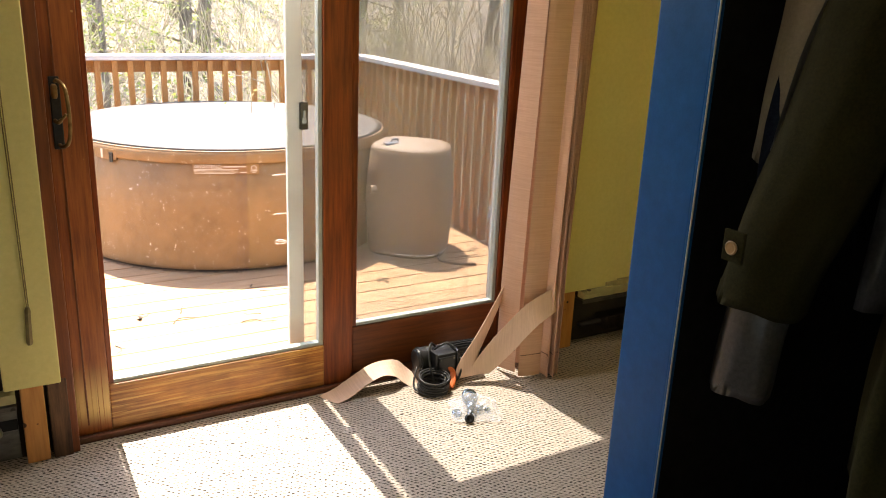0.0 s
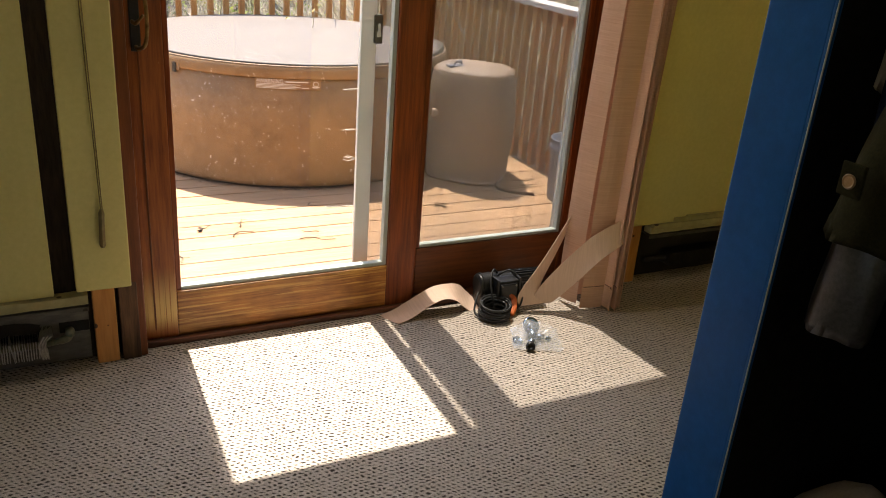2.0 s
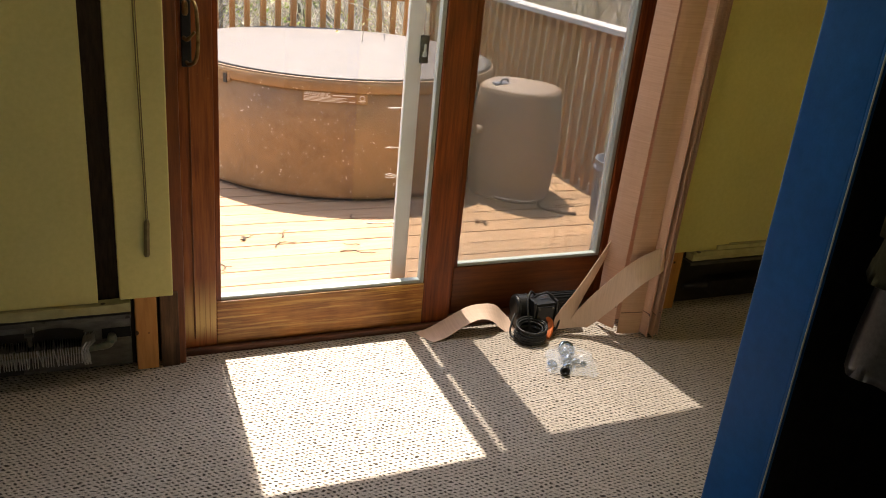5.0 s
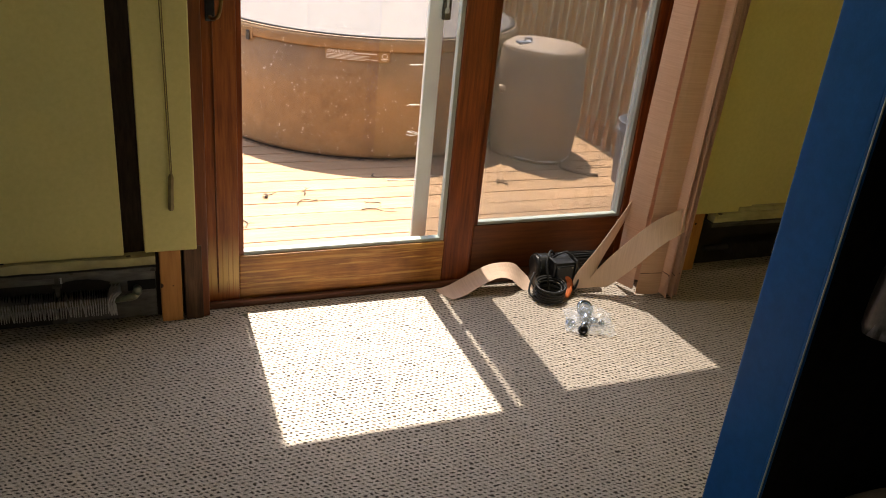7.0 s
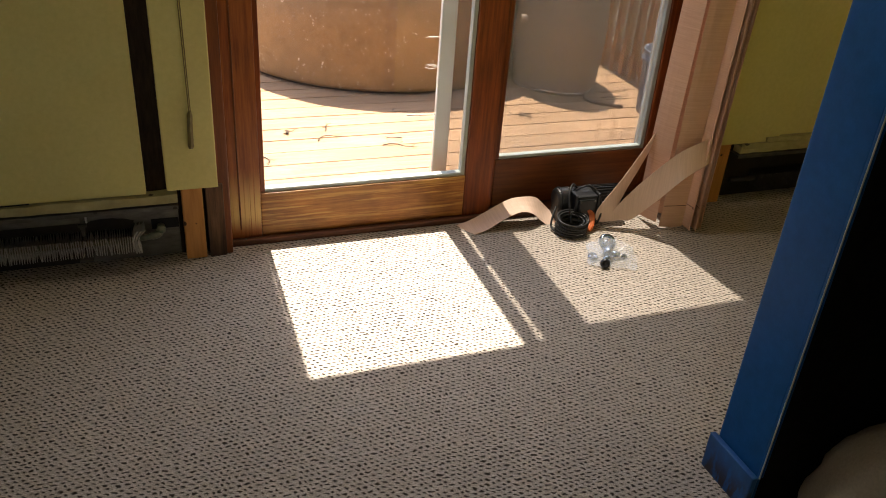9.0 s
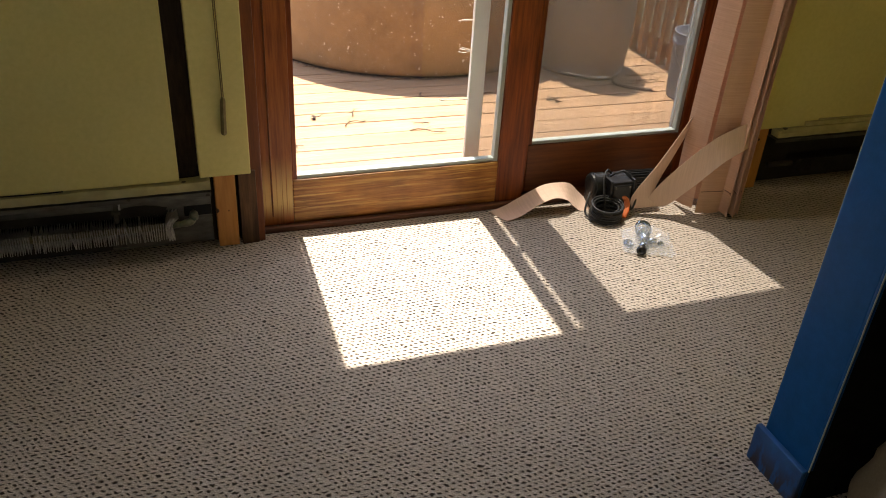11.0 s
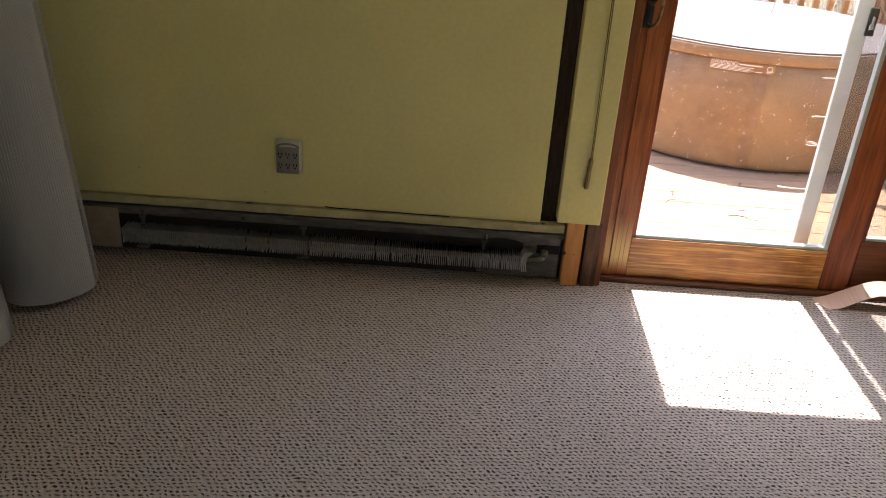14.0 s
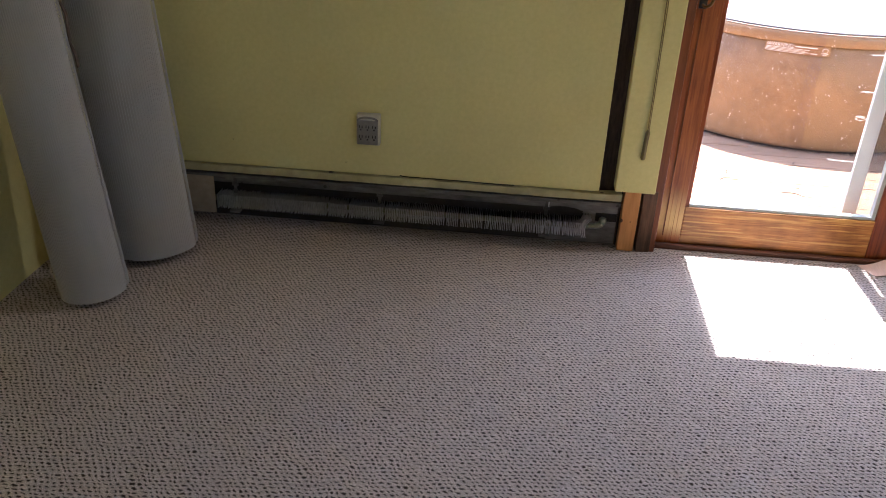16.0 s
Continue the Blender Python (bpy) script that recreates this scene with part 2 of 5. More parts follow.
def veil_material(name, colour, cover, rough=0.6, gloss=0.0):
    """A fine mesh or film: open between its threads."""
    m = bpy.data.materials.new(name)
    m.use_nodes = True
    n, l = m.node_tree.nodes, m.node_tree.links
    b = n["Principled BSDF"]
    b.inputs["Base Color"].default_value = (*colour, 1)
    b.inputs["Roughness"].default_value = rough
    b.inputs["Alpha"].default_value = cover
    if gloss:
        b.inputs["Specular IOR Level"].default_value = gloss
    return m


def leaf_material(name, a, c):
    m = bpy.data.materials.new(name)
    m.use_nodes = True
    n, l = m.node_tree.nodes, m.node_tree.links
    b = n["Principled BSDF"]
    g = n.new("ShaderNodeNewGeometry")
    r = n.new("ShaderNodeValToRGB")
    r.color_ramp.elements[0].color, r.color_ramp.elements[1].color = (*a, 1), (*c, 1)
    l.new(g.outputs["Random Per Island"], r.inputs[0])
    l.new(r.outputs["Color"], b.inputs["Base Color"])
    b.inputs["Roughness"].default_value = 0.55
    tl = n.new("ShaderNodeBsdfTranslucent")
    l.new(r.outputs["Color"], tl.inputs["Color"])
    mx = n.new("ShaderNodeMixShader")
    mx.inputs[0].default_value = 0.4
    l.new(b.outputs[0], mx.inputs[1])
    l.new(tl.outputs[0], mx.inputs[2])
    l.new(mx.outputs[0], n["Material Output"].inputs["Surface"])
    return m


CARPET = carpet_material()
WALL = surface("yellow_green_paint", (0.675, 0.592, 0.225), (0.735, 0.645, 0.255), 60, rough=0.5, bump=0.08, stain=0.10, fine=400)
CEIL = surface("ceiling_paint", (0.80, 0.79, 0.74), (0.86, 0.85, 0.80), 40, rough=0.85, bump=0.1, stain=0.08)
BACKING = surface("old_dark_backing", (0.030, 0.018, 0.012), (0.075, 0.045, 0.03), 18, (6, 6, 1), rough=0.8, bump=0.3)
BLUE = surface("blue_gloss_paint", (0.0015, 0.066, 0.215), (0.003, 0.083, 0.260), 35, rough=0.42, bump=0.12, stain=0.18, stain_scale=7, fine=220, spec=0.12)
BLUE_WORN = worn(surface("scuffed_blue_paint", (0.010, 0.085, 0.27), (0.014, 0.11, 0.33), 35, rough=0.5, bump=0.25, stain=0.3, stain_scale=14), (0.035, 0.022, 0.018), "Z", 0.0, 0.10, (60, 60, 22), 0.50)
DOOR_V = surface("stained_fir_upright", (0.145, 0.027, 0.006), (0.37, 0.088, 0.016), 9, (9, 9, 0.55), rough=0.36, bump=0.18, stain=0.30, stain_scale=3)
DOOR_V_WORN = worn(specks(surface("stained_fir_worn_foot", (0.215, 0.052, 0.011), (0.47, 0.145, 0.030), 9, (9, 9, 0.55), rough=0.4, bump=0.2, stain=0.25, stain_scale=3), (0.50, 0.27, 0.10), 40, 0.0), (0.74, 0.52, 0.20), "Z", 0.06, 0.26, (230, 60, 2.0), 0.58)
DOOR_H = worn(surface("stained_fir_rail_worn", (0.27, 0.090, 0.018), (0.56, 0.235, 0.050), 12, (0.7, 9, 12), rough=0.4, bump=0.2, stain=0.5, stain_scale=9), (0.62, 0.34, 0.085), "Z", 0.05, 0.30, (5, 30, 120), 0.42)
DOOR_H_DARK = surface("stained_fir_rail", (0.135, 0.036, 0.010), (0.26, 0.078, 0.019), 9, (0.55, 9, 9), rough=0.4, bump=0.18, stain=0.4, stain_scale=4)
JAMB = surface("dark_stained_jamb", (0.125, 0.033, 0.011), (0.27, 0.083, 0.023), 9, (9, 9, 0.6), rough=0.38, bump=0.18, stain=0.3)
SILL_WOOD = surface("red_brown_threshold", (0.085, 0.026, 0.012), (0.16, 0.055, 0.024), 8, (0.6, 9, 9), rough=0.45, bump=0.2, stain=0.4, stain_scale=6)
STUD_NEW = specks(surface("bare_pine_stud", (0.52, 0.215, 0.056), (0.72, 0.34, 0.10), 8, (8, 8, 0.6), rough=0.6, bump=0.2, stain=0.2), (0.05, 0.02, 0.01), 18, 0.10)
STUD_OLD = surface("weathered_stud", (0.075, 0.034, 0.017), (0.23, 0.12, 0.06), 10, (8, 8, 0.6), rough=0.75, bump=0.4, stain=0.5, stain_scale=9)
BEAD = surface("grey_green_vinyl_bead", (0.40, 0.44, 0.40), (0.47, 0.51, 0.46), 40, rough=0.45, bump=0.05, stain=0.15)
SCREEN_FRAME = surface("white_aluminium_frame", (0.62, 0.64, 0.60), (0.70, 0.72, 0.67), 40, rough=0.4, bump=0.05, stain=0.2, stain_scale=6)
SCREEN_MESH = veil_material("insect_mesh", (0.13, 0.125, 0.12), 0.40, 0.7)
PANE = pane_material("door_glass", (0.97, 0.98, 0.97), 0.012)
PANE_DUSTY = pane_material("dusty_door_glass", (0.95, 0.96, 0.95), 0.07)
BRASS = surface("aged_brass", (0.20, 0.12, 0.045), (0.42, 0.28, 0.11), 60, rough=0.35, metal=0.9, bump=0.1, stain=0.4, stain_scale=25)
BLACK_PLATE = surface("black_lock_plate", (0.012, 0.011, 0.011), (0.03, 0.028, 0.027), 60, rough=0.4, bump=0.05)
GALV = specks(surface("stained_galvanised_steel", (0.11, 0.098, 0.082), (0.24, 0.222, 0.19), 14, (1, 1, 3), rough=0.5, metal=0.35, bump=0.1, stain=0.6, stain_scale=5), (0.06, 0.05, 0.04), 22, 0.10)
DARK_STEEL = surface("dark_heater_steel", (0.014, 0.010, 0.008), (0.045, 0.034, 0.026), 10, rough=0.6, metal=0.2, bump=0.1, stain=0.5, stain_scale=4)
FIN = surface("dusty_aluminium_fin", (0.36, 0.35, 0.325), (0.66, 0.65, 0.61), 90, rough=0.5, metal=0.3, bump=0.1, stain=0.35, stain_scale=9)
COPPER = surface("tarnished_copper_pipe", (0.13, 0.17, 0.12), (0.36, 0.30, 0.20), 40, rough=0.5, metal=0.5, bump=0.1, stain=0.4, stain_scale=30)
TRIM_PAINT = specks(surface("yellowed_trim_paint", (0.44, 0.385, 0.18), (0.56, 0.50, 0.25), 25, rough=0.5, bump=0.2, stain=0.35, stain_scale=9), (0.06, 0.045, 0.03), 13, 0.06)
CARDBOARD = surface("tan_cardboard", (0.36, 0.27, 0.17), (0.46, 0.36, 0.24), 30, (1, 6, 1), rough=0.85, bump=0.1)
OUTLET = surface("grey_outlet_plastic", (0.20, 0.18, 0.15), (0.26, 0.235, 0.195), 50, rough=0.45, bump=0.04, stain=0.2, stain_scale=20)
OUTLET_EDGE = surface("cream_outlet_rim", (0.50, 0.46, 0.34), (0.58, 0.53, 0.40), 50, rough=0.4, bump=0.03)
HOLE = surface("dark_slot", (0.008, 0.007, 0.006), (0.014, 0.012, 0.01), 50, rough=0.8, bump=0)
CORD = surface("olive_cord", (0.17, 0.125, 0.04), (0.26, 0.195, 0.07), 60, rough=0.6, bump=0.1)
BLIND = surface("peach_vane_fabric", (0.60, 0.36, 0.245), (0.70, 0.44, 0.31), 9, (1, 1, 30), rough=0.75, bump=0.15, stain=0.12, fine=500)
BLIND_EDGE = surface("hem_thread", (0.10, 0.05, 0.035), (0.16, 0.08, 0.05), 60, rough=0.8, bump=0.1)
STRAP = surface("pale_peach_vane_fabric", (0.70, 0.49, 0.37), (0.80, 0.58, 0.45), 9, (30, 1, 1), rough=0.75, bump=0.15, stain=0.10, fine=500)
BLACK_PLASTIC = surface("black_plastic", (0.010, 0.010, 0.011), (0.022, 0.022, 0.023), 60, rough=0.38, bump=0.06, stain=0.3, stain_scale=20)
CABLE = surface("black_cable_rubber", (0.012, 0.012, 0.013), (0.03, 0.03, 0.03), 60, rough=0.42, bump=0.05)
ORANGE = surface("orange_plastic", (0.62, 0.13, 0.03), (0.74, 0.19, 0.05), 40, rough=0.4, bump=0.05)
BAG = veil_material("clear_plastic_film", (0.85, 0.88, 0.92), 0.22, 0.10, 1.0)
CHROME = surface("blue_zinc_metal", (0.13, 0.20, 0.30), (0.44, 0.54, 0.68), 60, rough=0.16, metal=0.95, bump=0.05)
ROLL = surface("grey_white_foam_sheet", (0.37, 0.355, 0.305), (0.43, 0.41, 0.36), 6, (1, 1, 0.3), rough=0.7, bump=0.10, stain=0.12, fine=300)
ROLL_BROWN = surface("brown_rope_edge", (0.10, 0.07, 0.05), (0.18, 0.13, 0.095), 60, rough=0.9, bump=0.3)
TUB = specks(surface("brown_rotomoulded_plastic", (0.240, 0.136, 0.055), (0.325, 0.190, 0.083), 22, rough=0.62, bump=0.2, stain=0.30, stain_scale=3.5, fine=160), (0.66, 0.55, 0.42), 58, 0.092)
TUB_LID = specks(surface("weathered_taupe_vinyl", (0.088, 0.068, 0.058), (0.130, 0.104, 0.090), 10, (2, 5, 1), rough=0.7, bump=0.15, stain=0.30, stain_scale=5), (0.20, 0.175, 0.155), 26, 0.10)
TUB_TRIM = surface("brown_piping", (0.17, 0.105, 0.062), (0.23, 0.145, 0.09), 40, rough=0.6, bump=0.1)
TANK = surface("grey_brown_plastic", (0.215, 0.145, 0.098), (0.28, 0.195, 0.137), 24, rough=0.65, bump=0.2, stain=0.2, stain_scale=4, fine=150)
LABEL = surface("pale_warning_print", (0.74, 0.68, 0.58), (0.84, 0.78, 0.68), 40, rough=0.6, bump=0)
LABEL_BACK = surface("tan_label_film", (0.24, 0.126, 0.044), (0.30, 0.162, 0.060), 30, rough=0.5, bump=0)
DECK = specks(surface("sunbleached_deck_board", (0.29, 0.158, 0.076), (0.45, 0.275, 0.148), 7, (0.5, 9, 9), rough=0.75, bump=0.35, stain=0.25, stain_scale=2.2, rand=0.14), (0.12, 0.06, 0.03), 8, 0.03)
BALUSTER = surface("orange_stained_baluster", (0.38, 0.155, 0.040), (0.52, 0.240, 0.068), 9, (8, 8, 0.6), rough=0.65, bump=0.25, stain=0.25, rand=0.12)
RAIL_CAP = surface("bleached_rail_cap", (0.58, 0.53, 0.49), (0.74, 0.69, 0.65), 8, (0.6, 0.6, 9), rough=0.75, bump=0.3, stain=0.25)
BUCKET = surface("grey_bucket_plastic", (0.17, 0.185, 0.22), (0.225, 0.24, 0.285), 40, rough=0.45, bump=0.08, stain=0.25, stain_scale=10)
BUCKET_PRINT = surface("white_bucket_print", (0.70, 0.70, 0.70), (0.76, 0.76, 0.76), 40, rough=0.5, bump=0)
TWIG = surface("dead_twig", (0.035, 0.020, 0.012), (0.08, 0.048, 0.03), 60, rough=0.85, bump=0.2)
BARK = surface("grey_brown_bark", (0.13, 0.10, 0.075), (0.28, 0.23, 0.18), 12, (3, 3, 0.6), rough=0.9, bump=0.6, stain=0.35, rand=0.2, depth=0.02)
BRANCH = surface("tan_bare_branch", (0.40, 0.335, 0.235), (0.62, 0.54, 0.41), 20, rough=0.8, bump=0.2, rand=0.15)
LEAF = leaf_material("spring_leaf", (0.12, 0.17, 0.030), (0.35, 0.39, 0.09))
LEAF_TAN = leaf_material("tan_bud_leaf", (0.38, 0.30, 0.12), (0.48, 0.44, 0.18))
LITTER = leaf_material("fallen_leaf", (0.11, 0.072, 0.045), (0.30, 0.235, 0.175))
GROUND = specks(surface("leaf_litter_soil", (0.085, 0.062, 0.042), (0.225, 0.172, 0.122), 9, rough=0.95, bump=0.8, stain=0.35, stain_scale=0.5, depth=0.04), (0.26, 0.225, 0.185), 9, 0.16)
STONE = surface("grey_boulder", (0.22, 0.20, 0.18), (0.40, 0.38, 0.35), 5, rough=0.9, bump=0.6, stain=0.3, depth=0.03)
SIDING = surface("exterior_siding", (0.20, 0.14, 0.10), (0.30, 0.22, 0.16), 8, (0.6, 9, 9), rough=0.8, bump=0.3)
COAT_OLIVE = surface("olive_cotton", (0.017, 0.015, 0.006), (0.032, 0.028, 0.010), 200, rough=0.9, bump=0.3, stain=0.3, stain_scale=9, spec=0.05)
COAT_GREY = surface("grey_satin", (0.040, 0.036, 0.034), (0.075, 0.069, 0.064), 120, rough=0.36, bump=0.1, stain=0.2, stain_scale=12, spec=0.35)
COAT_TAN = surface("pale_tan_cloth", (0.30, 0.24, 0.17), (0.38, 0.31, 0.22), 160, rough=0.8, bump=0.2, stain=0.15)
COAT_RED = surface("dark_red_fleece", (0.26, 0.012, 0.018), (0.38, 0.022, 0.028), 150, rough=0.95, bump=0.4, spec=0.05)
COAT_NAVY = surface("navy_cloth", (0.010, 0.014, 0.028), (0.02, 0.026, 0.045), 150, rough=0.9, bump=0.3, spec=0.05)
FUR = surface("brown_quilted_cloth", (0.06, 0.045, 0.03), (0.14, 0.105, 0.07), 60, rough=0.95, bump=0.6, spec=0.05)
BUTTON = surface("horn_button", (0.30, 0.17, 0.07), (0.42, 0.26, 0.12), 80, rough=0.35, bump=0.05)
CLOSET_SHADE = surface("closet_shade_colour", (0.007, 0.006, 0.005), (0.014, 0.012, 0.010), 30, rough=0.9, bump=0.1, spec=0.05)

# ---- building helpers ----
BASE = {}


def mesh_of(name, bm, material, base, smooth=False):
    bmesh.ops.translate(bm, verts=bm.verts, vec=-Vector(base))
    me = bpy.data.meshes.new(name)
    bm.to_mesh(me)
    bm.free()
    me.materials.append(material)
    if smooth:
        for p in me.polygons:
            p.use_smooth = True
    return me


def thing(name, base, label, category, group="", kind=""):
    e = new(name)
    e.empty_display_size = 0.05
    e.location = base
    BASE[e] = Vector(base)
    return tagged(e, label, category, group, kind)


def part(name, bm, material, parent, label="", smooth=False):
    """bm is in world places; it becomes one mesh under its thing."""
    b = BASE[parent]
    ob = new(name, mesh_of(name, bm, material, b, smooth))
    ob.parent = parent
    BASE[ob] = b
    return tagged(ob, label)


def solo(name, bm, material, label, category, kind="", base=(0, 0, 0), smooth=False, group=""):
    ob = new(name, mesh_of(name, bm, material, base, smooth))
    ob.location = base
    BASE[ob] = Vector(base)
    return tagged(ob, label, category, group, kind)


def add_box(bm, lo, hi, bevel=0.0):
    lo, hi = Vector(lo), Vector(hi)
    c = bmesh.ops.create_cube(bm, size=1.0)["verts"]
    for v in c:
        v.co = Vector([lo[i] + (v.co[i] + 0.5) * (hi[i] - lo[i]) for i in range(3)])
    if bevel:
        edges = list({e for v in c for e in v.link_edges})
        bmesh.ops.bevel(bm, geom=edges, offset=bevel, segments=2, affect="EDGES", profile=0.6)
    return bm


def box(lo, hi, bevel=0.002):
    return add_box(bmesh.new(), lo, hi, bevel)


def spline(points, n):
    """Catmull-Rom through the points, n steps each."""
    p = [Vector(a) for a in points]
    p = [p[0] * 2 - p[1], *p, p[-1] * 2 - p[-2]]
    out = []
    for i in range(1, len(p) - 2):
        for k in range(n):
            t = k / n
            a, b, c, d = p[i - 1], p[i], p[i + 1], p[i + 2]
            out.append(0.5 * (2 * b + (c - a) * t + (2 * a - 5 * b + 4 * c - d) * t * t + (3 * b - a - 3 * c + d) * t ** 3))
    out.append(p[-2])
    return out


def add_tube(bm, pts, radii, sides=8, caps=True, squash=None):
    """A tube along points; radii one number or one a point."""
    pts = [Vector(p) for p in pts]
    if not hasattr(radii, "__len__"):
        radii = [radii] * len(pts)
    rings = []
    ref = Vector((0, 0, 1))
    for i, p in enumerate(pts):
        d = (pts[min(i + 1, len(pts) - 1)] - pts[max(i - 1, 0)]).normalized()
        if abs(d.dot(ref)) > 0.95:
            ref = Vector((1, 0, 0)) if abs(d.x) < 0.9 else Vector((0, 1, 0))
        u = d.cross(ref).normalized()
        w = u.cross(d).normalized()
        ref = w
        ring = []
        for k in range(sides):
            a = 2 * math.pi * k / sides
            ring.append(bm.verts.new(p + (u * math.cos(a) + w * math.sin(a) * (squash or 1.0)) * radii[i]))
        rings.append(ring)
    for r, s in zip(rings, rings[1:]):
        for k in range(sides):
            bm.faces.new((r[k], r[(k + 1) % sides], s[(k + 1) % sides], s[k]))
    if caps and sides > 2:
        bm.faces.new(rings[0][::-1])
        bm.faces.new(rings[-1])
    return bm


def lathe(profile, centre, sides=48, shape=None):
    """Turned solid: profile of (radius, z); shape(angle) scales the radius."""
    bm = bmesh.new()
    c = Vector(centre)
    rings = []
    for r, z in profile:
        ring = []
        for k in range(sides):
            a = 2 * math.pi * k / sides
            f = shape(a) if shape else 1.0
            ring.append(bm.verts.new(c + Vector((math.cos(a) * r * f, math.sin(a) * r * f, z))))
        rings.append(ring)
    for r, s in zip(rings, rings[1:]):
        for k in range(sides):
            bm.faces.new((r[k], r[(k + 1) % sides], s[(k + 1) % sides], s[k]))
    bm.faces.new(rings[0][::-1])
    bm.faces.new(rings[-1])
    bmesh.ops.recalc_face_normals(bm, faces=bm.faces)
    return bm


def ribbon(points, sides_dir, width, thick=0.0012, n=8):
    """A strip of cloth along points; sides_dir gives its cross direction at each."""
    c = spline(points, n)
    d = spline(sides_dir, n)
    bm = bmesh.new()
    rows = []
    for i, p in enumerate(c):
        w = d[i].normalized()
        t = (c[min(i + 1, len(c) - 1)] - c[max(i - 1, 0)]).normalized()
        nrm = t.cross(w).normalized()
        row = []
        for s in (-0.5, -0.25, 0, 0.25, 0.5):
            row.append(p + w * s * width + nrm * 0.004 * (1 - 4 * s * s))
        rows.append((row, nrm))
    top = [[bm.verts.new(q + nr * thick) for q in row] for row, nr in rows]
    bot = [[bm.verts.new(q - nr * thick) for q in row] for row, nr in rows]
    for g, flip in ((top, False), (bot, True)):
        for a, b in zip(g, g[1:]):
            for k in range(4):
                f = (a[k], a[k + 1], b[k + 1], b[k])
                bm.faces.new(f[::-1] if flip else f)
    for k in (0, 4):
        for i in range(len(top) - 1):
            bm.faces.new((top[i][k], top[i + 1][k], bot[i + 1][k], bot[i][k]))
    for i in (0, -1):
        for k in range(4):
            bm.faces.new((top[i][k], top[i][k + 1], bot[i][k + 1], bot[i][k]))
    bmesh.ops.recalc_face_normals(bm, faces=bm.faces)
    return bm


def structure(name, lo, hi, material, label, category="wall", bevel=0.0):
    return solo(name, box(lo, hi, bevel), material, label, category, "structure")

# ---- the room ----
structure("floor", (-2.45, -4.6, -0.10), (2.75, 0.115, 0.0), CARPET, "cream looped berber carpet with dark-painted pits", "carpet")
structure("ceiling", (-2.45, -4.6, 2.40), (2.75, 0.2, 2.50), CEIL, "plain off-white room ceiling", "ceiling")
west = thing("wall_west", (-2.375, -2.2, 0), "yellow-green painted side wall with an added unseen window", "wall", kind="structure")
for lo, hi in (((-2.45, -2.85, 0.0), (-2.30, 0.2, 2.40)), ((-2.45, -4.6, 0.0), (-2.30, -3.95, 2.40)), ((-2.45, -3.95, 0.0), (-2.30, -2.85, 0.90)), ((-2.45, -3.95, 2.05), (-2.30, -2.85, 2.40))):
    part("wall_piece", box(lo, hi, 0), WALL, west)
w2 = thing("window_2", (-2.41, -3.4, 0.90), "white-framed window added unseen to the side wall", "window", kind="structure")
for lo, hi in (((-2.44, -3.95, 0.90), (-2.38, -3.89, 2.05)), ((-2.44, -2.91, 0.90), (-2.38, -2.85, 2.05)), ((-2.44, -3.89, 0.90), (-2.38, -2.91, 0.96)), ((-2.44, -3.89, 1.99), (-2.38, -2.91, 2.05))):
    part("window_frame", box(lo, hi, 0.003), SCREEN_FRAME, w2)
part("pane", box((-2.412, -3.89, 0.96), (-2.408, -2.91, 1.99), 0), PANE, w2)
structure("wall_east", (2.60, -4.6, 0.0), (2.75, 0.2, 2.40), WALL, "yellow-green painted side wall beyond closet")
south = thing("wall_south", (0, -4.52, 0), "yellow-green painted back wall with an added unseen window", "wall", kind="structure")
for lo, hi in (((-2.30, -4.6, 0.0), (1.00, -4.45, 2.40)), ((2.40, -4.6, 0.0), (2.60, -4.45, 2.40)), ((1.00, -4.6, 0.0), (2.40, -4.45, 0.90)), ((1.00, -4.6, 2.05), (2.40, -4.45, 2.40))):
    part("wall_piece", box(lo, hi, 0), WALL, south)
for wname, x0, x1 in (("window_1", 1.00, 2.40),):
    w1 = thing(wname, ((x0 + x1) / 2, -4.55, 0.90), "white-framed window added unseen to the back wall", "window", kind="structure")
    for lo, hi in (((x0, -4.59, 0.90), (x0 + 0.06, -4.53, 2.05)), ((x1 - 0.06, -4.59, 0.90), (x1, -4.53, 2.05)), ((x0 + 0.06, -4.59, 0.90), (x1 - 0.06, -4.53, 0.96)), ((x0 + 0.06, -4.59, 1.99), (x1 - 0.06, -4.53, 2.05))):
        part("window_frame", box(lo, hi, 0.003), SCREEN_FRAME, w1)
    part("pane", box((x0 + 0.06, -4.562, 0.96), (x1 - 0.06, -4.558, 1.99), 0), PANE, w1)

# wall with the door: dark backing, with the painted boards on it
DOOR_X0, DOOR_X1, DOOR_TOP = -0.150, 1.578, 2.15
north = thing("wall_north", (0, 0.1, 0), "patio door wall, painted boards over dark backing", "wall", kind="structure")
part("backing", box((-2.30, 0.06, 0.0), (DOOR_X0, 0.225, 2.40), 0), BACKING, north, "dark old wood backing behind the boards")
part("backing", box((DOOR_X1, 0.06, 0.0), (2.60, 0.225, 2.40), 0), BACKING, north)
part("lintel", box((DOOR_X0, 0.06, DOOR_TOP), (DOOR_X1, 0.225, 2.40), 0), BACKING, north)
part("panel", box((-2.298, 0.0, 0.243), (-0.348, 0.057, 2.398), 0.003), WALL, north, "wide yellow-green painted wall board")
part("panel", box((-0.290, -0.004, 0.249), (-0.141, 0.057, 2.398), 0.004), WALL, north, "narrow yellow-green painted board beside the door")
part("panel", box((1.600, 0.0, 0.247), (2.598, 0.057, 2.398), 0.003), WALL, north)
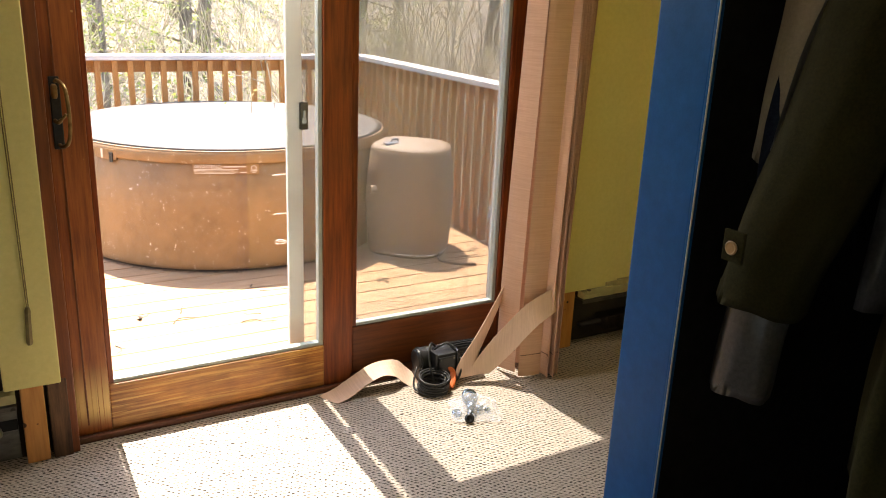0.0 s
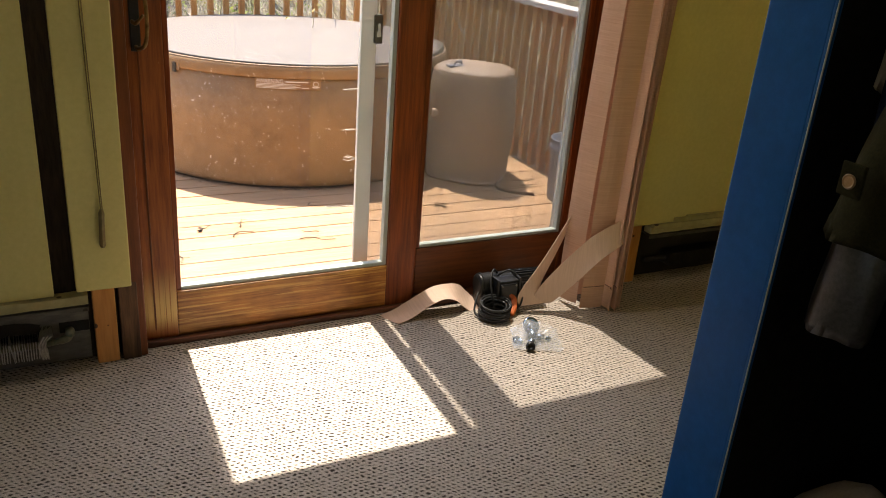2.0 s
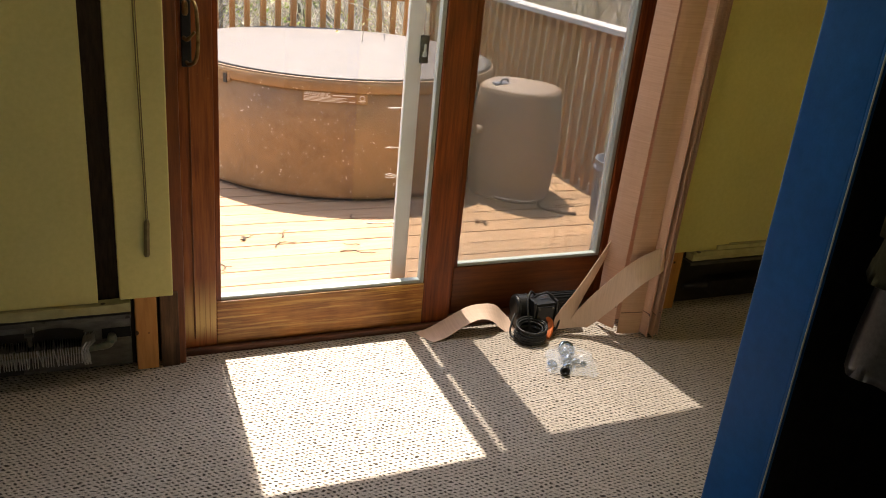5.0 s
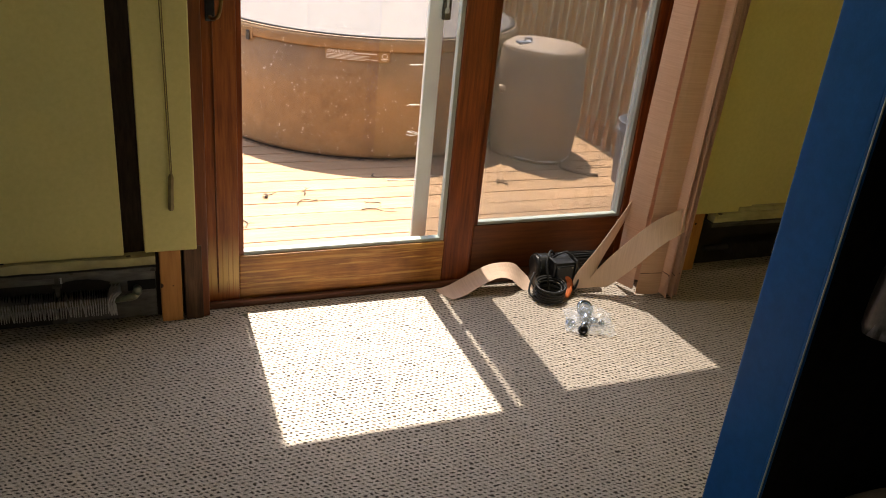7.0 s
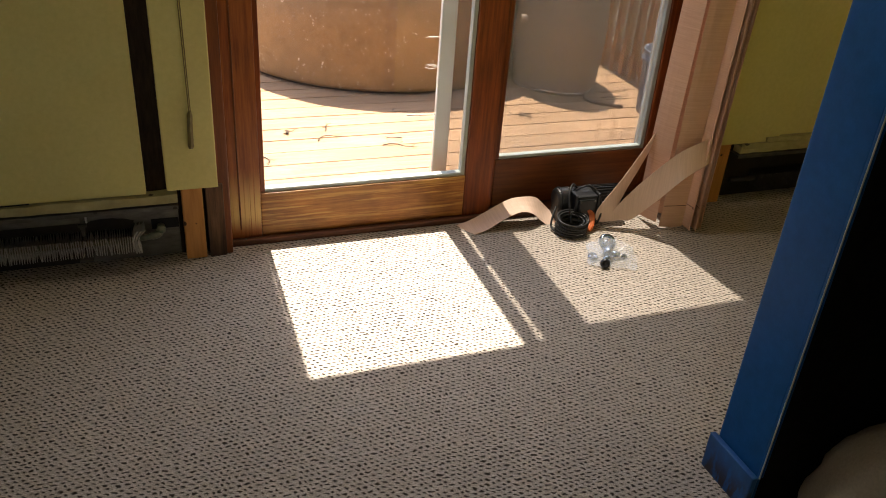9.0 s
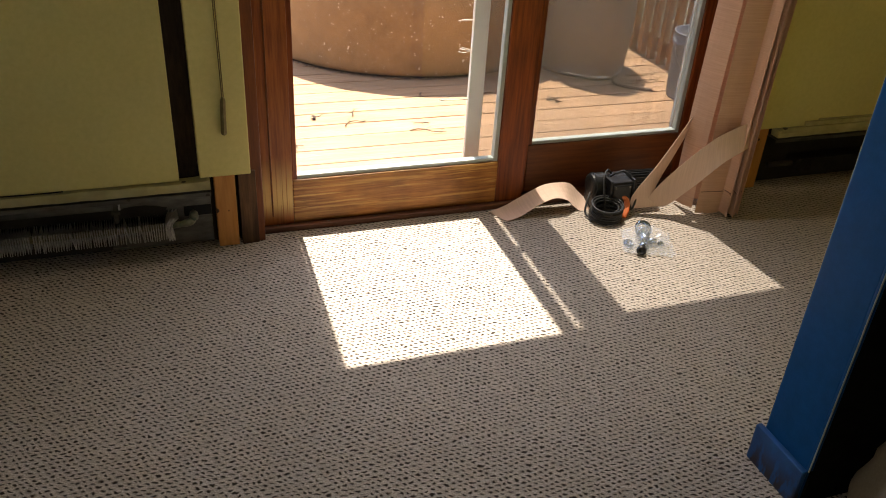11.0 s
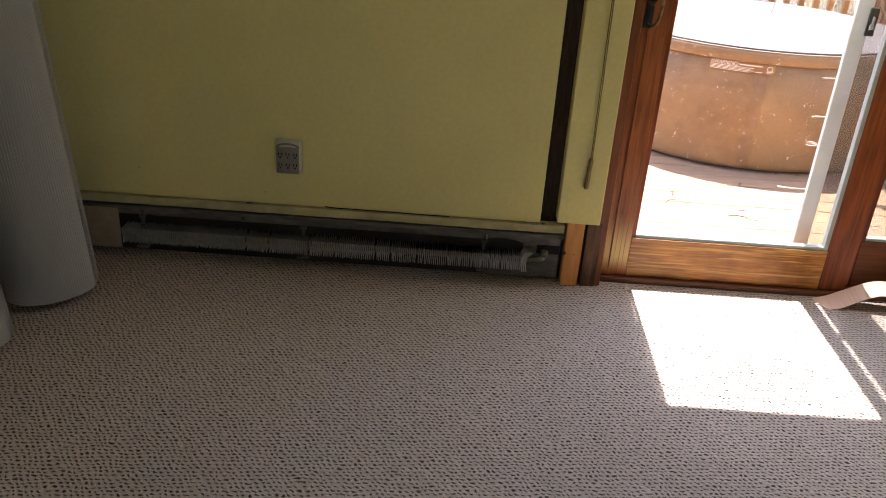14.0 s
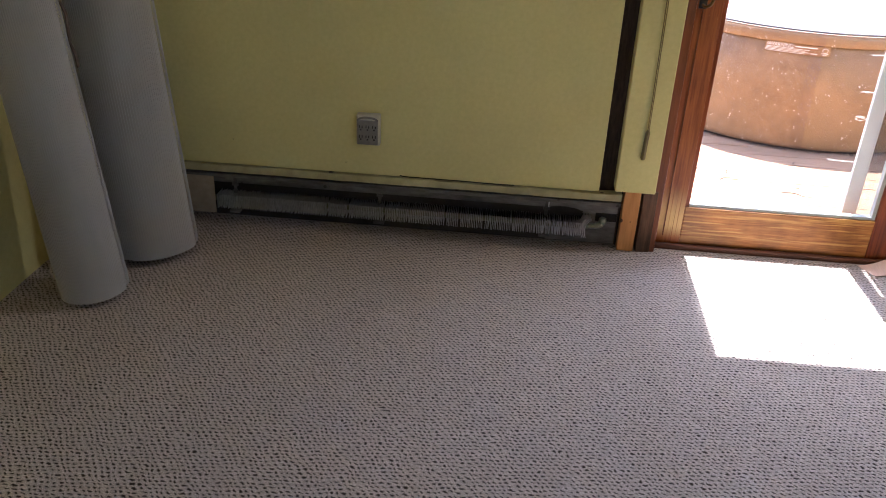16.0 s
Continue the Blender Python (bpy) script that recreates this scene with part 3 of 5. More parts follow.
part("panel", box((-0.141, 0.0, 2.10), (1.600, 0.057, 2.398), 0.003), WALL, north)
structure("wall_outside", (-3.2, 0.226, -0.9), (DOOR_X0, 0.237, 2.6), SIDING, "brown board siding of the house")
structure("wall_outside_east", (DOOR_X1, 0.226, -0.9), (2.75, 0.237, 2.6), SIDING, "brown board siding of the house")
structure("wall_outside_over_door", (DOOR_X0, 0.226, DOOR_TOP), (DOOR_X1, 0.237, 2.6), SIDING, "brown board siding over the door")

# bare studs at the foot of the wall
for x0, x1, m, lab in ((-0.250, -0.188, STUD_NEW, "bare orange pine stud foot with nail holes"), (-0.178, -0.126, STUD_OLD, "dark weathered stud foot beside the door"),
                       (1.700, 1.762, STUD_NEW, "bare orange pine stud foot with nail holes")):
    part("stud", box((x0, 0.012, 0.0), (x1, 0.058, 0.252), 0.003), m, north, lab)

# ragged painted lip over the heater
def lip(x0, x1, name_label, seed):
    rnd = random.Random(seed)
    bm = bmesh.new()
    n = 40
    lower, upper = [], []
    for i in range(n + 1):
        x = x0 + (x1 - x0) * i / n
        lower.append((x, 0.212 + rnd.uniform(-0.0015, 0.0015)))
        upper.append((x, 0.240 + rnd.uniform(-0.002, 0.002)))
    for y, flip in ((-0.012, False), (0.03, True)):
        row = [bm.verts.new((x, y, z)) for x, z in lower] + [bm.verts.new((x, y, z)) for x, z in reversed(upper)]
        bm.faces.new(row if not flip else row[::-1])
    bm.verts.ensure_lookup_table()
    k = 2 * (n + 1)
    for i in range(k):
        bm.faces.new((bm.verts[i], bm.verts[k + i], bm.verts[k + (i + 1) % k], bm.verts[(i + 1) % k]))
    bmesh.ops.recalc_face_normals(bm, faces=bm.faces)
    return part("trim_lip", bm, TRIM_PAINT, north, name_label)


lip(-2.296, -0.262, "chipped yellowed paint lip above the heater", 3)
lip(1.790, 2.59, "chipped yellowed paint lip above the heater", 4)
part("crack", add_tube(bmesh.new(), spline([(-1.10, -0.0012, 0.2475), (-1.06, -0.0012, 0.2445), (-0.90, -0.0012, 0.2445), (-0.74, -0.0012, 0.2425), (-0.665, -0.0012, 0.2435)], 4), 0.0021, 5), HOLE, north, "dark open crack under the board")
for x0, x1, z0, z1, y0 in ((1.800, 2.30, 0.229, 0.250, -0.016), (1.905, 2.32, 0.2505, 0.268, -0.011), (1.965, 2.28, 0.2685, 0.2745, -0.007)):
    part("torn_trim", box((x0, y0, z0), (x1, -0.0005, z1), 0.003), TRIM_PAINT, north, "torn yellowed strip of old trim")

# ---- baseboard heater, its cover removed ----
def heater(x0, x1, fin_from, fin_to, panel, label, seed):
    rnd = random.Random(seed)
    h = thing("baseboard_heater", ((x0 + x1) / 2, 0.03, 0.0), label, "heater")
    part("back_panel", box((x0, 0.040, 0.012), (x1, 0.044, 0.2003), 0), panel, h)
    part("top_flange", box((x0, -0.009, 0.2005), (x1, 0.044, 0.2035), 0), GALV, h, "grey steel top flange")
    part("damper_lip", box((x0, -0.009, 0.190), (x1, -0.006, 0.2003), 0), GALV, h)
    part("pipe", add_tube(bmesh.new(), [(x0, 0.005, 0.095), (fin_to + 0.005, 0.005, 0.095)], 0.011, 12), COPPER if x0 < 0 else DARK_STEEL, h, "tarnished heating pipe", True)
    bm = bmesh.new()
    x = fin_from
    while x < fin_to:
        lean = rnd.gauss(0, 0.10) if rnd.random() < 0.12 else rnd.gauss(0, 0.025)
        z0, z1 = 0.066 + rnd.uniform(-0.002, 0.002), 0.122 + rnd.uniform(-0.002, 0.002)
        vs = []
        for y in (-0.028, 0.036):
            for dx in (0, 0.0008):
                vs.append([bm.verts.new((x + dx + lean * 0.03 * s, y, z)) for s, z in ((-1, z0), (1, z1))])
        a, b, c, d = vs
        for q in ((a, b), (c, a), (d, c), (b, d)):
            bm.faces.new((q[0][0], q[1][0], q[1][1], q[0][1]))
        # folded front edge that catches the light
        c0, c1 = [bm.verts.new((x + 0.0026 + lean * 0.03 * s, -0.0285, z)) for s, z in ((-1, z0), (1, z1))]
        bm.faces.new((a[0], c0, c1, a[1]))
        x += 0.0068 if rnd.random() > 0.02 else 0.013
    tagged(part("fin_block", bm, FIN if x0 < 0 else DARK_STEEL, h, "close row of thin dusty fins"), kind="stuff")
    for bx in (x0 + 0.55, x0 + 1.12, x0 + 1.76):
        if bx < x1 - 0.1:
            bm = bmesh.new()
            add_box(bm, (bx - 0.006, -0.004, 0.124), (bx + 0.006, 0.0, 0.199), 0.001)
            add_box(bm, (bx - 0.012, -0.008, 0.156), (bx + 0.012, 0.0, 0.166), 0.001)
            part("bracket", bm, GALV, h, "bent steel hanger bracket")
            part("cradle", box((bx - 0.020, -0.034, 0.052), (bx + 0.020, 0.036, 0.060), 0.001), GALV, h)
    return h


def lathe_slab(x, y, z, rx, rz):
    """A flat oval plate facing the room, with a ragged rim."""
    r = random.Random(41)
    bm = bmesh.new()
    ring = [(x + rx * math.cos(a) * f, z + rz * math.sin(a) * f) for a, f in ((2 * math.pi * i / 36, r.uniform(0.9, 1.06)) for i in range(36))]
    a = [bm.verts.new((p, y, q)) for p, q in ring]
    b = [bm.verts.new((p, y + 0.001, q)) for p, q in ring]
    bm.faces.new(a)
    bm.faces.new(b[::-1])
    for k in range(36):
        bm.faces.new((a[k], b[k], b[(k + 1) % 36], a[(k + 1) % 36]))
    bmesh.ops.recalc_face_normals(bm, faces=bm.faces)
    return bm


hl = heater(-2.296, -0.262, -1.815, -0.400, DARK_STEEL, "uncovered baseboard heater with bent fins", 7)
part("end_panel", box((-0.527, 0.034, 0.014), (-0.263, 0.039, 0.199), 0.001), GALV, hl, "stained galvanised end of the back panel")
part("soot_mark", lathe_slab(-0.470, 0.0335, 0.128, 0.085, 0.030), DARK_STEEL, hl, "soot stain above the fins")
part("upper_plate", box((-2.290, 0.030, 0.152), (-0.532, 0.0345, 0.199), 0.001), GALV, hl, "brownish steel plate above the fins")
part("panel_seam", box((-0.530, 0.031, 0.150), (-0.524, 0.036, 0.199), 0.001), FIN, hl)
part("slot", box((-0.345, 0.0325, 0.108), (-0.264, 0.0345, 0.142), 0.001), HOLE, hl, "dark pipe slot in the panel")
bm = bmesh.new()
for k in range(3):
    x = -0.402 + 0.007 * k
    rows = []
    for z, dx, dy in ((0.064, 0.006, 0.0), (0.082, 0.001, -0.002), (0.104, -0.001, -0.004), (0.122, 0.004, -0.001), (0.136, 0.013 + 0.004 * k, 0.004)):
        rows.append([bm.verts.new((x + dx + o, y + dy, z)) for y, o in ((-0.034, 0.0), (-0.033, 0.004), (0.030, 0.0012), (0.030, 0.0))])
    for a, b in zip(rows, rows[1:]):
        for q in range(4):
            bm.faces.new((a[q], a[(q + 1) % 4], b[(q + 1) % 4], b[q]))
part("end_fin", bm, FIN, hl, "torn white end fins")
part("pipe_end", add_tube(bmesh.new(), spline([(-0.40, 0.005, 0.095), (-0.37, 0.002, 0.098), (-0.345, 0.0, 0.102), (-0.325, 0.002, 0.108), (-0.318, 0.034, 0.118)], 5), [0.0095] * 10 + [0.0115] * 11, 12), COPPER, hl, "greenish copper elbow", True)
part("knob", lathe([(0.007, -0.014), (0.012, -0.010), (0.0135, 0.0), (0.012, 0.010), (0.006, 0.014)], (-0.318, 0.004, 0.122), 14), COPPER, hl, smooth=True)
part("cardboard_flap", box((-1.96, -0.012, 0.036), (-1.828, -0.008, 0.190), 0.001), CARDBOARD, hl, "tan cardboard end cover")
heater(1.790, 2.59, 1.90, 2.55, DARK_STEEL, "uncovered baseboard heater with its shade painted in", 9)

# ---- sliding door ----
frame_d = thing("door_frame", (0.70, 0.13, 0.0), "dark stained wooden patio door frame", "door frame", kind="structure")
part("jamb", box((DOOR_X0, 0.020, 0.0), (-0.106, 0.225, DOOR_TOP), 0.004), JAMB, frame_d)
part("jamb", box((1.534, 0.020, 0.0), (DOOR_X1, 0.225, DOOR_TOP), 0.004), JAMB, frame_d)
part("stop", box((-0.1058, 0.1235, 0.018), (-0.086, 0.190, 1.984), 0.003), JAMB, frame_d)
part("stop", box((1.520, 0.168, 0.018), (1.5338, 0.186, 1.984), 0.003), JAMB, frame_d)
part("casing", box((1.580, -0.006, 0.0), (1.630, 0.012, 2.16), 0.004), JAMB, frame_d)
part("head", box((-0.106, 0.020, 1.985), (1.534, 0.170, DOOR_TOP), 0.004), JAMB, frame_d)
bm = bmesh.new()
add_box(bm, (-0.106, 0.068, 0.0), (1.534, 0.225, 0.016), 0.003)
add_box(bm, (-0.112, 0.056, 0.0), (1.534, 0.074, 0.022), 0.005)
part("threshold", bm, SILL_WOOD, frame_d, "worn red-brown threshold strip")
part("sill", box((-0.15, 0.2375, -0.10), (1.578, 0.262, -0.004), 0.004), SILL_WOOD, frame_d)
for i in range(9):
    part("nail", lathe([(0.002, 0), (0.004, 0.001), (0.002, 0.003)], (-0.06 + i * 0.165 + 0.02 * math.sin(i * 3), 0.063, 0.0215), 8), GALV, frame_d)


def leaf_panel(name, x0, x1, g0, g1, gz, gt, y0, y1, rail, stile_l, stile_r, pane, label):
    d = thing(name, ((x0 + x1) / 2, (y0 + y1) / 2, 0.016), label, "door", kind="structure")
    part("stile", box((x0, y0, 0.017), (g0 - 0.004, y1, 1.984), 0.004), stile_l, d)
    part("stile", box((g1 + 0.004, y0, 0.017), (x1, y1, 1.984), 0.004), stile_r, d)
    part("bottom_rail", box((g0 - 0.0035, y0 + 0.002, 0.018), (g1 + 0.0035, y1 - 0.002, gz - 0.004), 0.003), rail, d)
    part("top_rail", box((g0 - 0.0035, y0 + 0.002, gt + 0.004), (g1 + 0.0035, y1 - 0.002, 1.984), 0.003), DOOR_H_DARK, d)
    ym = (y0 + y1) / 2
    bw = 0.012
    for k, (lo, hi) in enumerate((((g0 - 0.003, gz - 0.003), (g0 + bw, gt + 0.003)), ((g1 - bw, gz - 0.003), (g1 + 0.003, gt + 0.003)), ((g0 + bw, gz - 0.003), (g1 - bw, gz + 0.009)), ((g0 + bw, gt - 0.009), (g1 - bw, gt + 0.003)))):
        part("glazing_bead", box((lo[0], ym - 0.012, lo[1]), (hi[0], ym + 0.014, hi[1]), 0.002), DOOR_V if k == 0 else BEAD, d)
    p = part("pane", box((g0, ym - 0.002, gz), (g1, ym + 0.002, gt), 0), pane, d, "clear window glass")
    p.visible_shadow = True
    return d


LEFT_Y0, LEFT_Y1 = 0.080, 0.122
door_l = leaf_panel("sliding_door", -0.103, 0.808, 0.0, 0.702, 0.176, 1.870, LEFT_Y0, LEFT_Y1, DOOR_H, DOOR_V_WORN, DOOR_V, PANE, "stained fir sliding door leaf with worn lower rail")
door_r = leaf_panel("fixed_door", 0.740, 1.533, 0.840, 1.450, 0.205, 1.860, 0.126, 0.166, DOOR_H_DARK, DOOR_V, DOOR_V, PANE_DUSTY, "dark stained fixed door leaf with dusty glass")
# moulding groove line of the stile
part("moulding", box((-0.074, LEFT_Y0 - 0.0035, 0.05), (-0.069, LEFT_Y0 - 0.0005, 1.95), 0.0015), JAMB, door_l)
for x in (0.112, 0.586):
    part("plug", lathe([(0.0045, -0.0), (0.0085, 0.0), (0.0085, 0.002), (0.006, 0.0035)], (0, 0, 0), 14), OUTLET_EDGE, door_l, "pale round screw plug")
    ob = door_l.children[-1]
    ob.data.transform(Matrix.Translation(BASE[door_l]))
    ob.data.transform(Matrix.Rotation(radians(90), 4, "X"))
    ob.data.transform(Matrix.Translation(Vector((x, LEFT_Y0 + 0.001, 0.036)) - BASE[door_l]))
# handle set
hp = part("lock_plate", box((-0.095, LEFT_Y0 - 0.005, 0.895), (-0.068, LEFT_Y0 - 0.001, 1.095), 0.003), BLACK_PLATE, door_l, "black lock plate")
part("door_pull", add_tube(bmesh.new(), spline([(-0.080, 0.078, 1.080), (-0.073, 0.072, 1.084), (-0.060, 0.040, 1.068), (-0.055, 0.034, 1.02), (-0.055, 0.034, 0.96), (-0.062, 0.040, 0.918), (-0.076, 0.060, 0.905), (-0.082, 0.078, 0.908)], 6), 0.0055, 10), BRASS, door_l, "curved aged brass pull", True)
part("thumb_latch", add_tube(bmesh.new(), spline([(-0.088, 0.076, 0.975), (-0.080, 0.062, 0.972), (-0.068, 0.054, 0.985), (-0.060, 0.050, 0.995)], 5), [0.006] * 8 + [0.004] * 8, 8), BRASS, door_l, "brass thumb latch", True)
part("keeper", lathe([(0.006, -0.02), (0.009, -0.012), (0.009, 0.012), (0.005, 0.02)], (-0.083, 0.074, 1.055), 12), BRASS, door_l, smooth=True)

for ob in door_l.children:
    if ob.name.split(".")[0] in ("lock_plate", "door_pull", "thumb_latch", "keeper"):
        ob.location = (0.006, 0.0, 0.020)

# insect screen parked over the fixed leaf
screen = thing("screen_door", (1.06, 0.203, 0.0), "white framed sliding insect screen", "screen door", kind="structure")
SX0, SX1, SY0, SY1 = 0.622, 1.532, 0.194, 0.212
part("frame_stile", box((SX0, SY0, 0.02), (SX0 + 0.054, SY1, 2.12), 0.003), SCREEN_FRAME, screen)
part("frame_stile", box((SX1 - 0.072, SY0, 0.02), (SX1, SY1, 2.12), 0.003), SCREEN_FRAME, screen)
part("frame_rail", box((SX0 + 0.054, SY0 + 0.001, 0.02), (SX1 - 0.072, SY1 - 0.001, 0.075), 0.003), SCREEN_FRAME, screen)
part("frame_rail", box((SX0 + 0.054, SY0 + 0.001, 2.065), (SX1 - 0.072, SY1 - 0.001, 2.12), 0.003), SCREEN_FRAME, screen)
part("mesh", box((SX0 + 0.052, SY0 + 0.008, 0.07), (SX1 - 0.070, SY0 + 0.0086, 2.07), 0), SCREEN_MESH, screen, "fine dark insect mesh")
latch = part("latch", box((0.664, SY0 - 0.010, 0.918), (0.694, SY0 - 0.0005, 1.010), 0.004), BLACK_PLASTIC, screen, "black screen latch")
bm = bmesh.new()
add_box(bm, (0.672, SY0 - 0.015, 0.940), (0.686, SY0 - 0.009, 0.957), 0.002)
add_box(bm, (0.676, SY0 - 0.017, 0.955), (0.683, SY0 - 0.010, 0.982), 0.002)
part("latch_lever", bm, BEAD, latch)

# pale cobweb threads stuck to the screen's edge
rnd = random.Random(14)
for x0, z0, ln in ((0.566, 0.769, 0.058), (0.568, 0.634, 0.052), (0.570, 0.533, 0.050), (0.505, 0.364, 0.118)):
    bm = bmesh.new()
    for k in range(3):
        zz = z0 + rnd.uniform(-0.004, 0.004)
        add_tube(bm, spline([(x0 + rnd.uniform(0, 0.02), 0.203, zz), (x0 + ln * 0.5, 0.200, zz + rnd.uniform(-0.005, 0.005)), (x0 + ln, 0.197, z0 + rnd.uniform(-0.003, 0.003))], 4), 0.0011, 4)
    part("thread", bm, LABEL, screen, "pale cobweb threads on the frame edge")

# ---- outlet tap ----
tap = thing("outlet_tap", (-1.2165, 0.0, 0.4185), "six-socket grey plug-in outlet tap on painted wall", "outlet")
part("rim", box((-1.260, -0.036, 0.372), (-1.173, -0.0005, 0.488), 0.006), OUTLET_EDGE, tap, "cream rim, its lit edge put into the colour")
part("face", box((-1.256, -0.041, 0.375), (-1.180, -0.034, 0.468), 0.003), OUTLET, tap)
bm = bmesh.new()
add_tube(bm, [(-1.218 + 0.036 * math.cos(a), -0.0365, 0.466 + 0.013 * math.sin(a)) for a in [math.pi * i / 12 for i in range(13)]], 0.0042, 6)
part("face_arch", bm, OUTLET, tap, smooth=True)
for r in range(2):
    for c in range(3):
        bm = bmesh.new()
        cx, cz = -1.218 + (c - 1) * 0.0245, 0.442 - r * 0.037
        add_box(bm, (cx - 0.0065, -0.0425, cz - 0.003), (cx - 0.0035, -0.0408, cz + 0.0075))
        add_box(bm, (cx + 0.0035, -0.0425, cz - 0.003), (cx + 0.0065, -0.0408, cz + 0.0065))
        add_box(bm, (cx - 0.0025, -0.0425, cz - 0.0115), (cx + 0.0025, -0.0408, cz - 0.006))
        part("socket", bm, HOLE, tap)
for x, z in ((-1.307, 0.286), (-1.74, 0.345)):
    part("nail_hole", lathe([(0.0012, -0.0006), (0.0028, -0.0003), (0.0024, 0.0006)], (x, -0.0006, z), 8), HOLE, north)

# ---- blind cord ----
cord = thing("blind_cord", (-0.212, -0.012, 0.38), "thin blind cord with olive tassel weight", "cord")
part("strand", add_tube(bmesh.new(), [(-0.216, -0.010, 2.05), (-0.2165, -0.011, 1.2), (-0.207, -0.012, 0.49)], 0.0017, 6), CORD, cord)
part("strand", add_tube(bmesh.new(), [(-0.210, -0.012, 2.05), (-0.2105, -0.012, 1.2), (-0.203, -0.013, 0.50)], 0.0017, 6), CORD, cord)
bm = bmesh.new()
add_tube(bm, [(-0.205, -0.012, 0.498), (-0.206, -0.012, 0.487), (-0.207, -0.012, 0.470), (-0.210, -0.012, 0.392), (-0.210, -0.012, 0.385)], [0.005, 0.009, 0.0085, 0.0095, 0.006], 6)
part("weight", bm, CORD, cord)

# ---- closet partition ----
part_wall = thing("closet_partition", (1.70, -1.295, 0.0), "glossy blue painted closet wall end", "wall", kind="structure")
part("wall_body", box((0.842, -1.3695, 0.0), (2.598, -1.230, 2.398), 0.005), BLUE, part_wall)
part("corner_bead", box((0.838, -1.377, 0.101), (0.8505, -1.370, 2.39), 0.002), BLUE, part_wall)
part("alcove_face", box((0.850, -1.2297, 0.0), (2.597, -1.2240, 2.397), 0.001), WALL, part_wall, "unseen yellow-green face added to bounce light")
part("edge_strip", box((0.8368, -1.3792, 0.102), (0.8402, -1.3772, 2.39), 0.0006), BEAD, part_wall, "pale strip painted as the edge highlight")
part("closet_lining", box((0.851, -1.3765, 0.0), (1.615, -1.3705, 2.39), 0), CLOSET_SHADE, part_wall, "near-black sheet with the closet shade painted in")
part("base_block", box((0.826, -1.374, 0.0), (0.8415, -1.218, 0.100), 0.004), BLUE_WORN, part_wall, "scuffed blue baseboard block")
structure("closet_back", (1.62, -2.95, 0.0), (1.72, -1.363, 2.398), CLOSET_SHADE, "closet back wall with its shade painted in")
structure("closet_side", (0.90, -3.05, 0.0), (1.72, -2.951, 2.398), CLOSET_SHADE, "closet side wall with its shade painted in")
structure("closet_header", (0.842, -2.95, 2.10), (0.95, -1.371, 2.398), CLOSET_SHADE, "header over the closet opening, shade painted in")

# closet rod
rod = solo("closet_rod", add_tube(bmesh.new(), [(1.18, -2.94, 1.72), (1.18, -1.364, 1.72)], 0.016, 14), GALV, "steel closet hanging rod in shade", "rod", smooth=True)


def cloth_tube(points, widths, depth, folds, seed, n=6, sides=40):
    """A hanging sleeve or coat body: flattened tube with vertical folds."""
    rnd = random.Random(seed)
    ph = [rnd.uniform(0, 6.28) for _ in range(3)]
    c = spline(points, n)
    w = spline([(a, 0, 0) for a in widths], n)
    bm = bmesh.new()
    rings = []
    for i, p in enumerate(c):
        u = i / (len(c) - 1)
        ring = []
        for k in range(sides):
            a = 2 * math.pi * k / sides
            f = 1 + folds * (0.4 + 0.6 * u) * (math.sin(5 * a + ph[0] + 2 * u) * 0.6 + math.sin(9 * a + ph[1] - 3 * u) * 0.4) + 0.03 * math.sin(14 * u + 2 * a + ph[2])
            ring.append(bm.verts.new(p + Vector((math.sin(a) * w[i].x * 0.5 * depth * f, math.cos(a) * w[i].x * 0.5 * f, 0.004 * math.sin(3 * a + ph[1])))))
        rings.append(ring)
    for r, s in zip(rings, rings[1:]):
        for k in range(sides):
            bm.faces.new((r[k], r[(k + 1) % sides], s[(k + 1) % sides], s[k]))
    bm.faces.new(rings[0])
    # hem turned inwards
    inner = [bm.verts.new(v.co * 0.94 + c[-1] * 0.06 + Vector((0, 0, 0.03))) for v in rings[-1]]
    for k in range(sides):
        bm.faces.new((rings[-1][k], rings[-1][(k + 1) % sides], inner[(k + 1) % sides], inner[k]))
    bmesh.ops.recalc_face_normals(bm, faces=bm.faces)
    return bm


def hanger(t, y):
    part("hanger", add_tube(bmesh.new(), spline([(1.18, y, 1.74), (1.20, y, 1.752), (1.215, y, 1.735), (1.19, y, 1.70), (1.18, y, 1.66), (1.05, y, 1.60)], 5), 0.0025, 6), GALV, t)


def coat(name, label, mat_body, y, seed, body=None, sleeve=None, sleeve_mat=None, depth_b=1.9):
    t = thing(name, (1.15, y, 0.55), label, "coat")
    hanger(t, y)
    if body:
        part("body", cloth_tube(*body, depth_b, 0.10, seed), mat_body, t, smooth=True)
    if sleeve:
        part("sleeve", cloth_tube(*sleeve, 0.8, 0.05, seed + 1), sleeve_mat or mat_body, t, smooth=True)
    return t


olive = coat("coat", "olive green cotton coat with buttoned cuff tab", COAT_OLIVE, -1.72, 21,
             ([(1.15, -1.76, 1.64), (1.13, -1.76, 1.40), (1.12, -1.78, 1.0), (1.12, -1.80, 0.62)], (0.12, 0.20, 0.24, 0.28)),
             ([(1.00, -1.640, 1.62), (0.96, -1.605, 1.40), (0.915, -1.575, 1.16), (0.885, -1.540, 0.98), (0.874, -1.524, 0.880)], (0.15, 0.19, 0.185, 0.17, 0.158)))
tab = part("cuff_tab", box((0.795, -1.535, 0.965), (0.802, -1.492, 1.020), 0.003), COAT_OLIVE, olive)
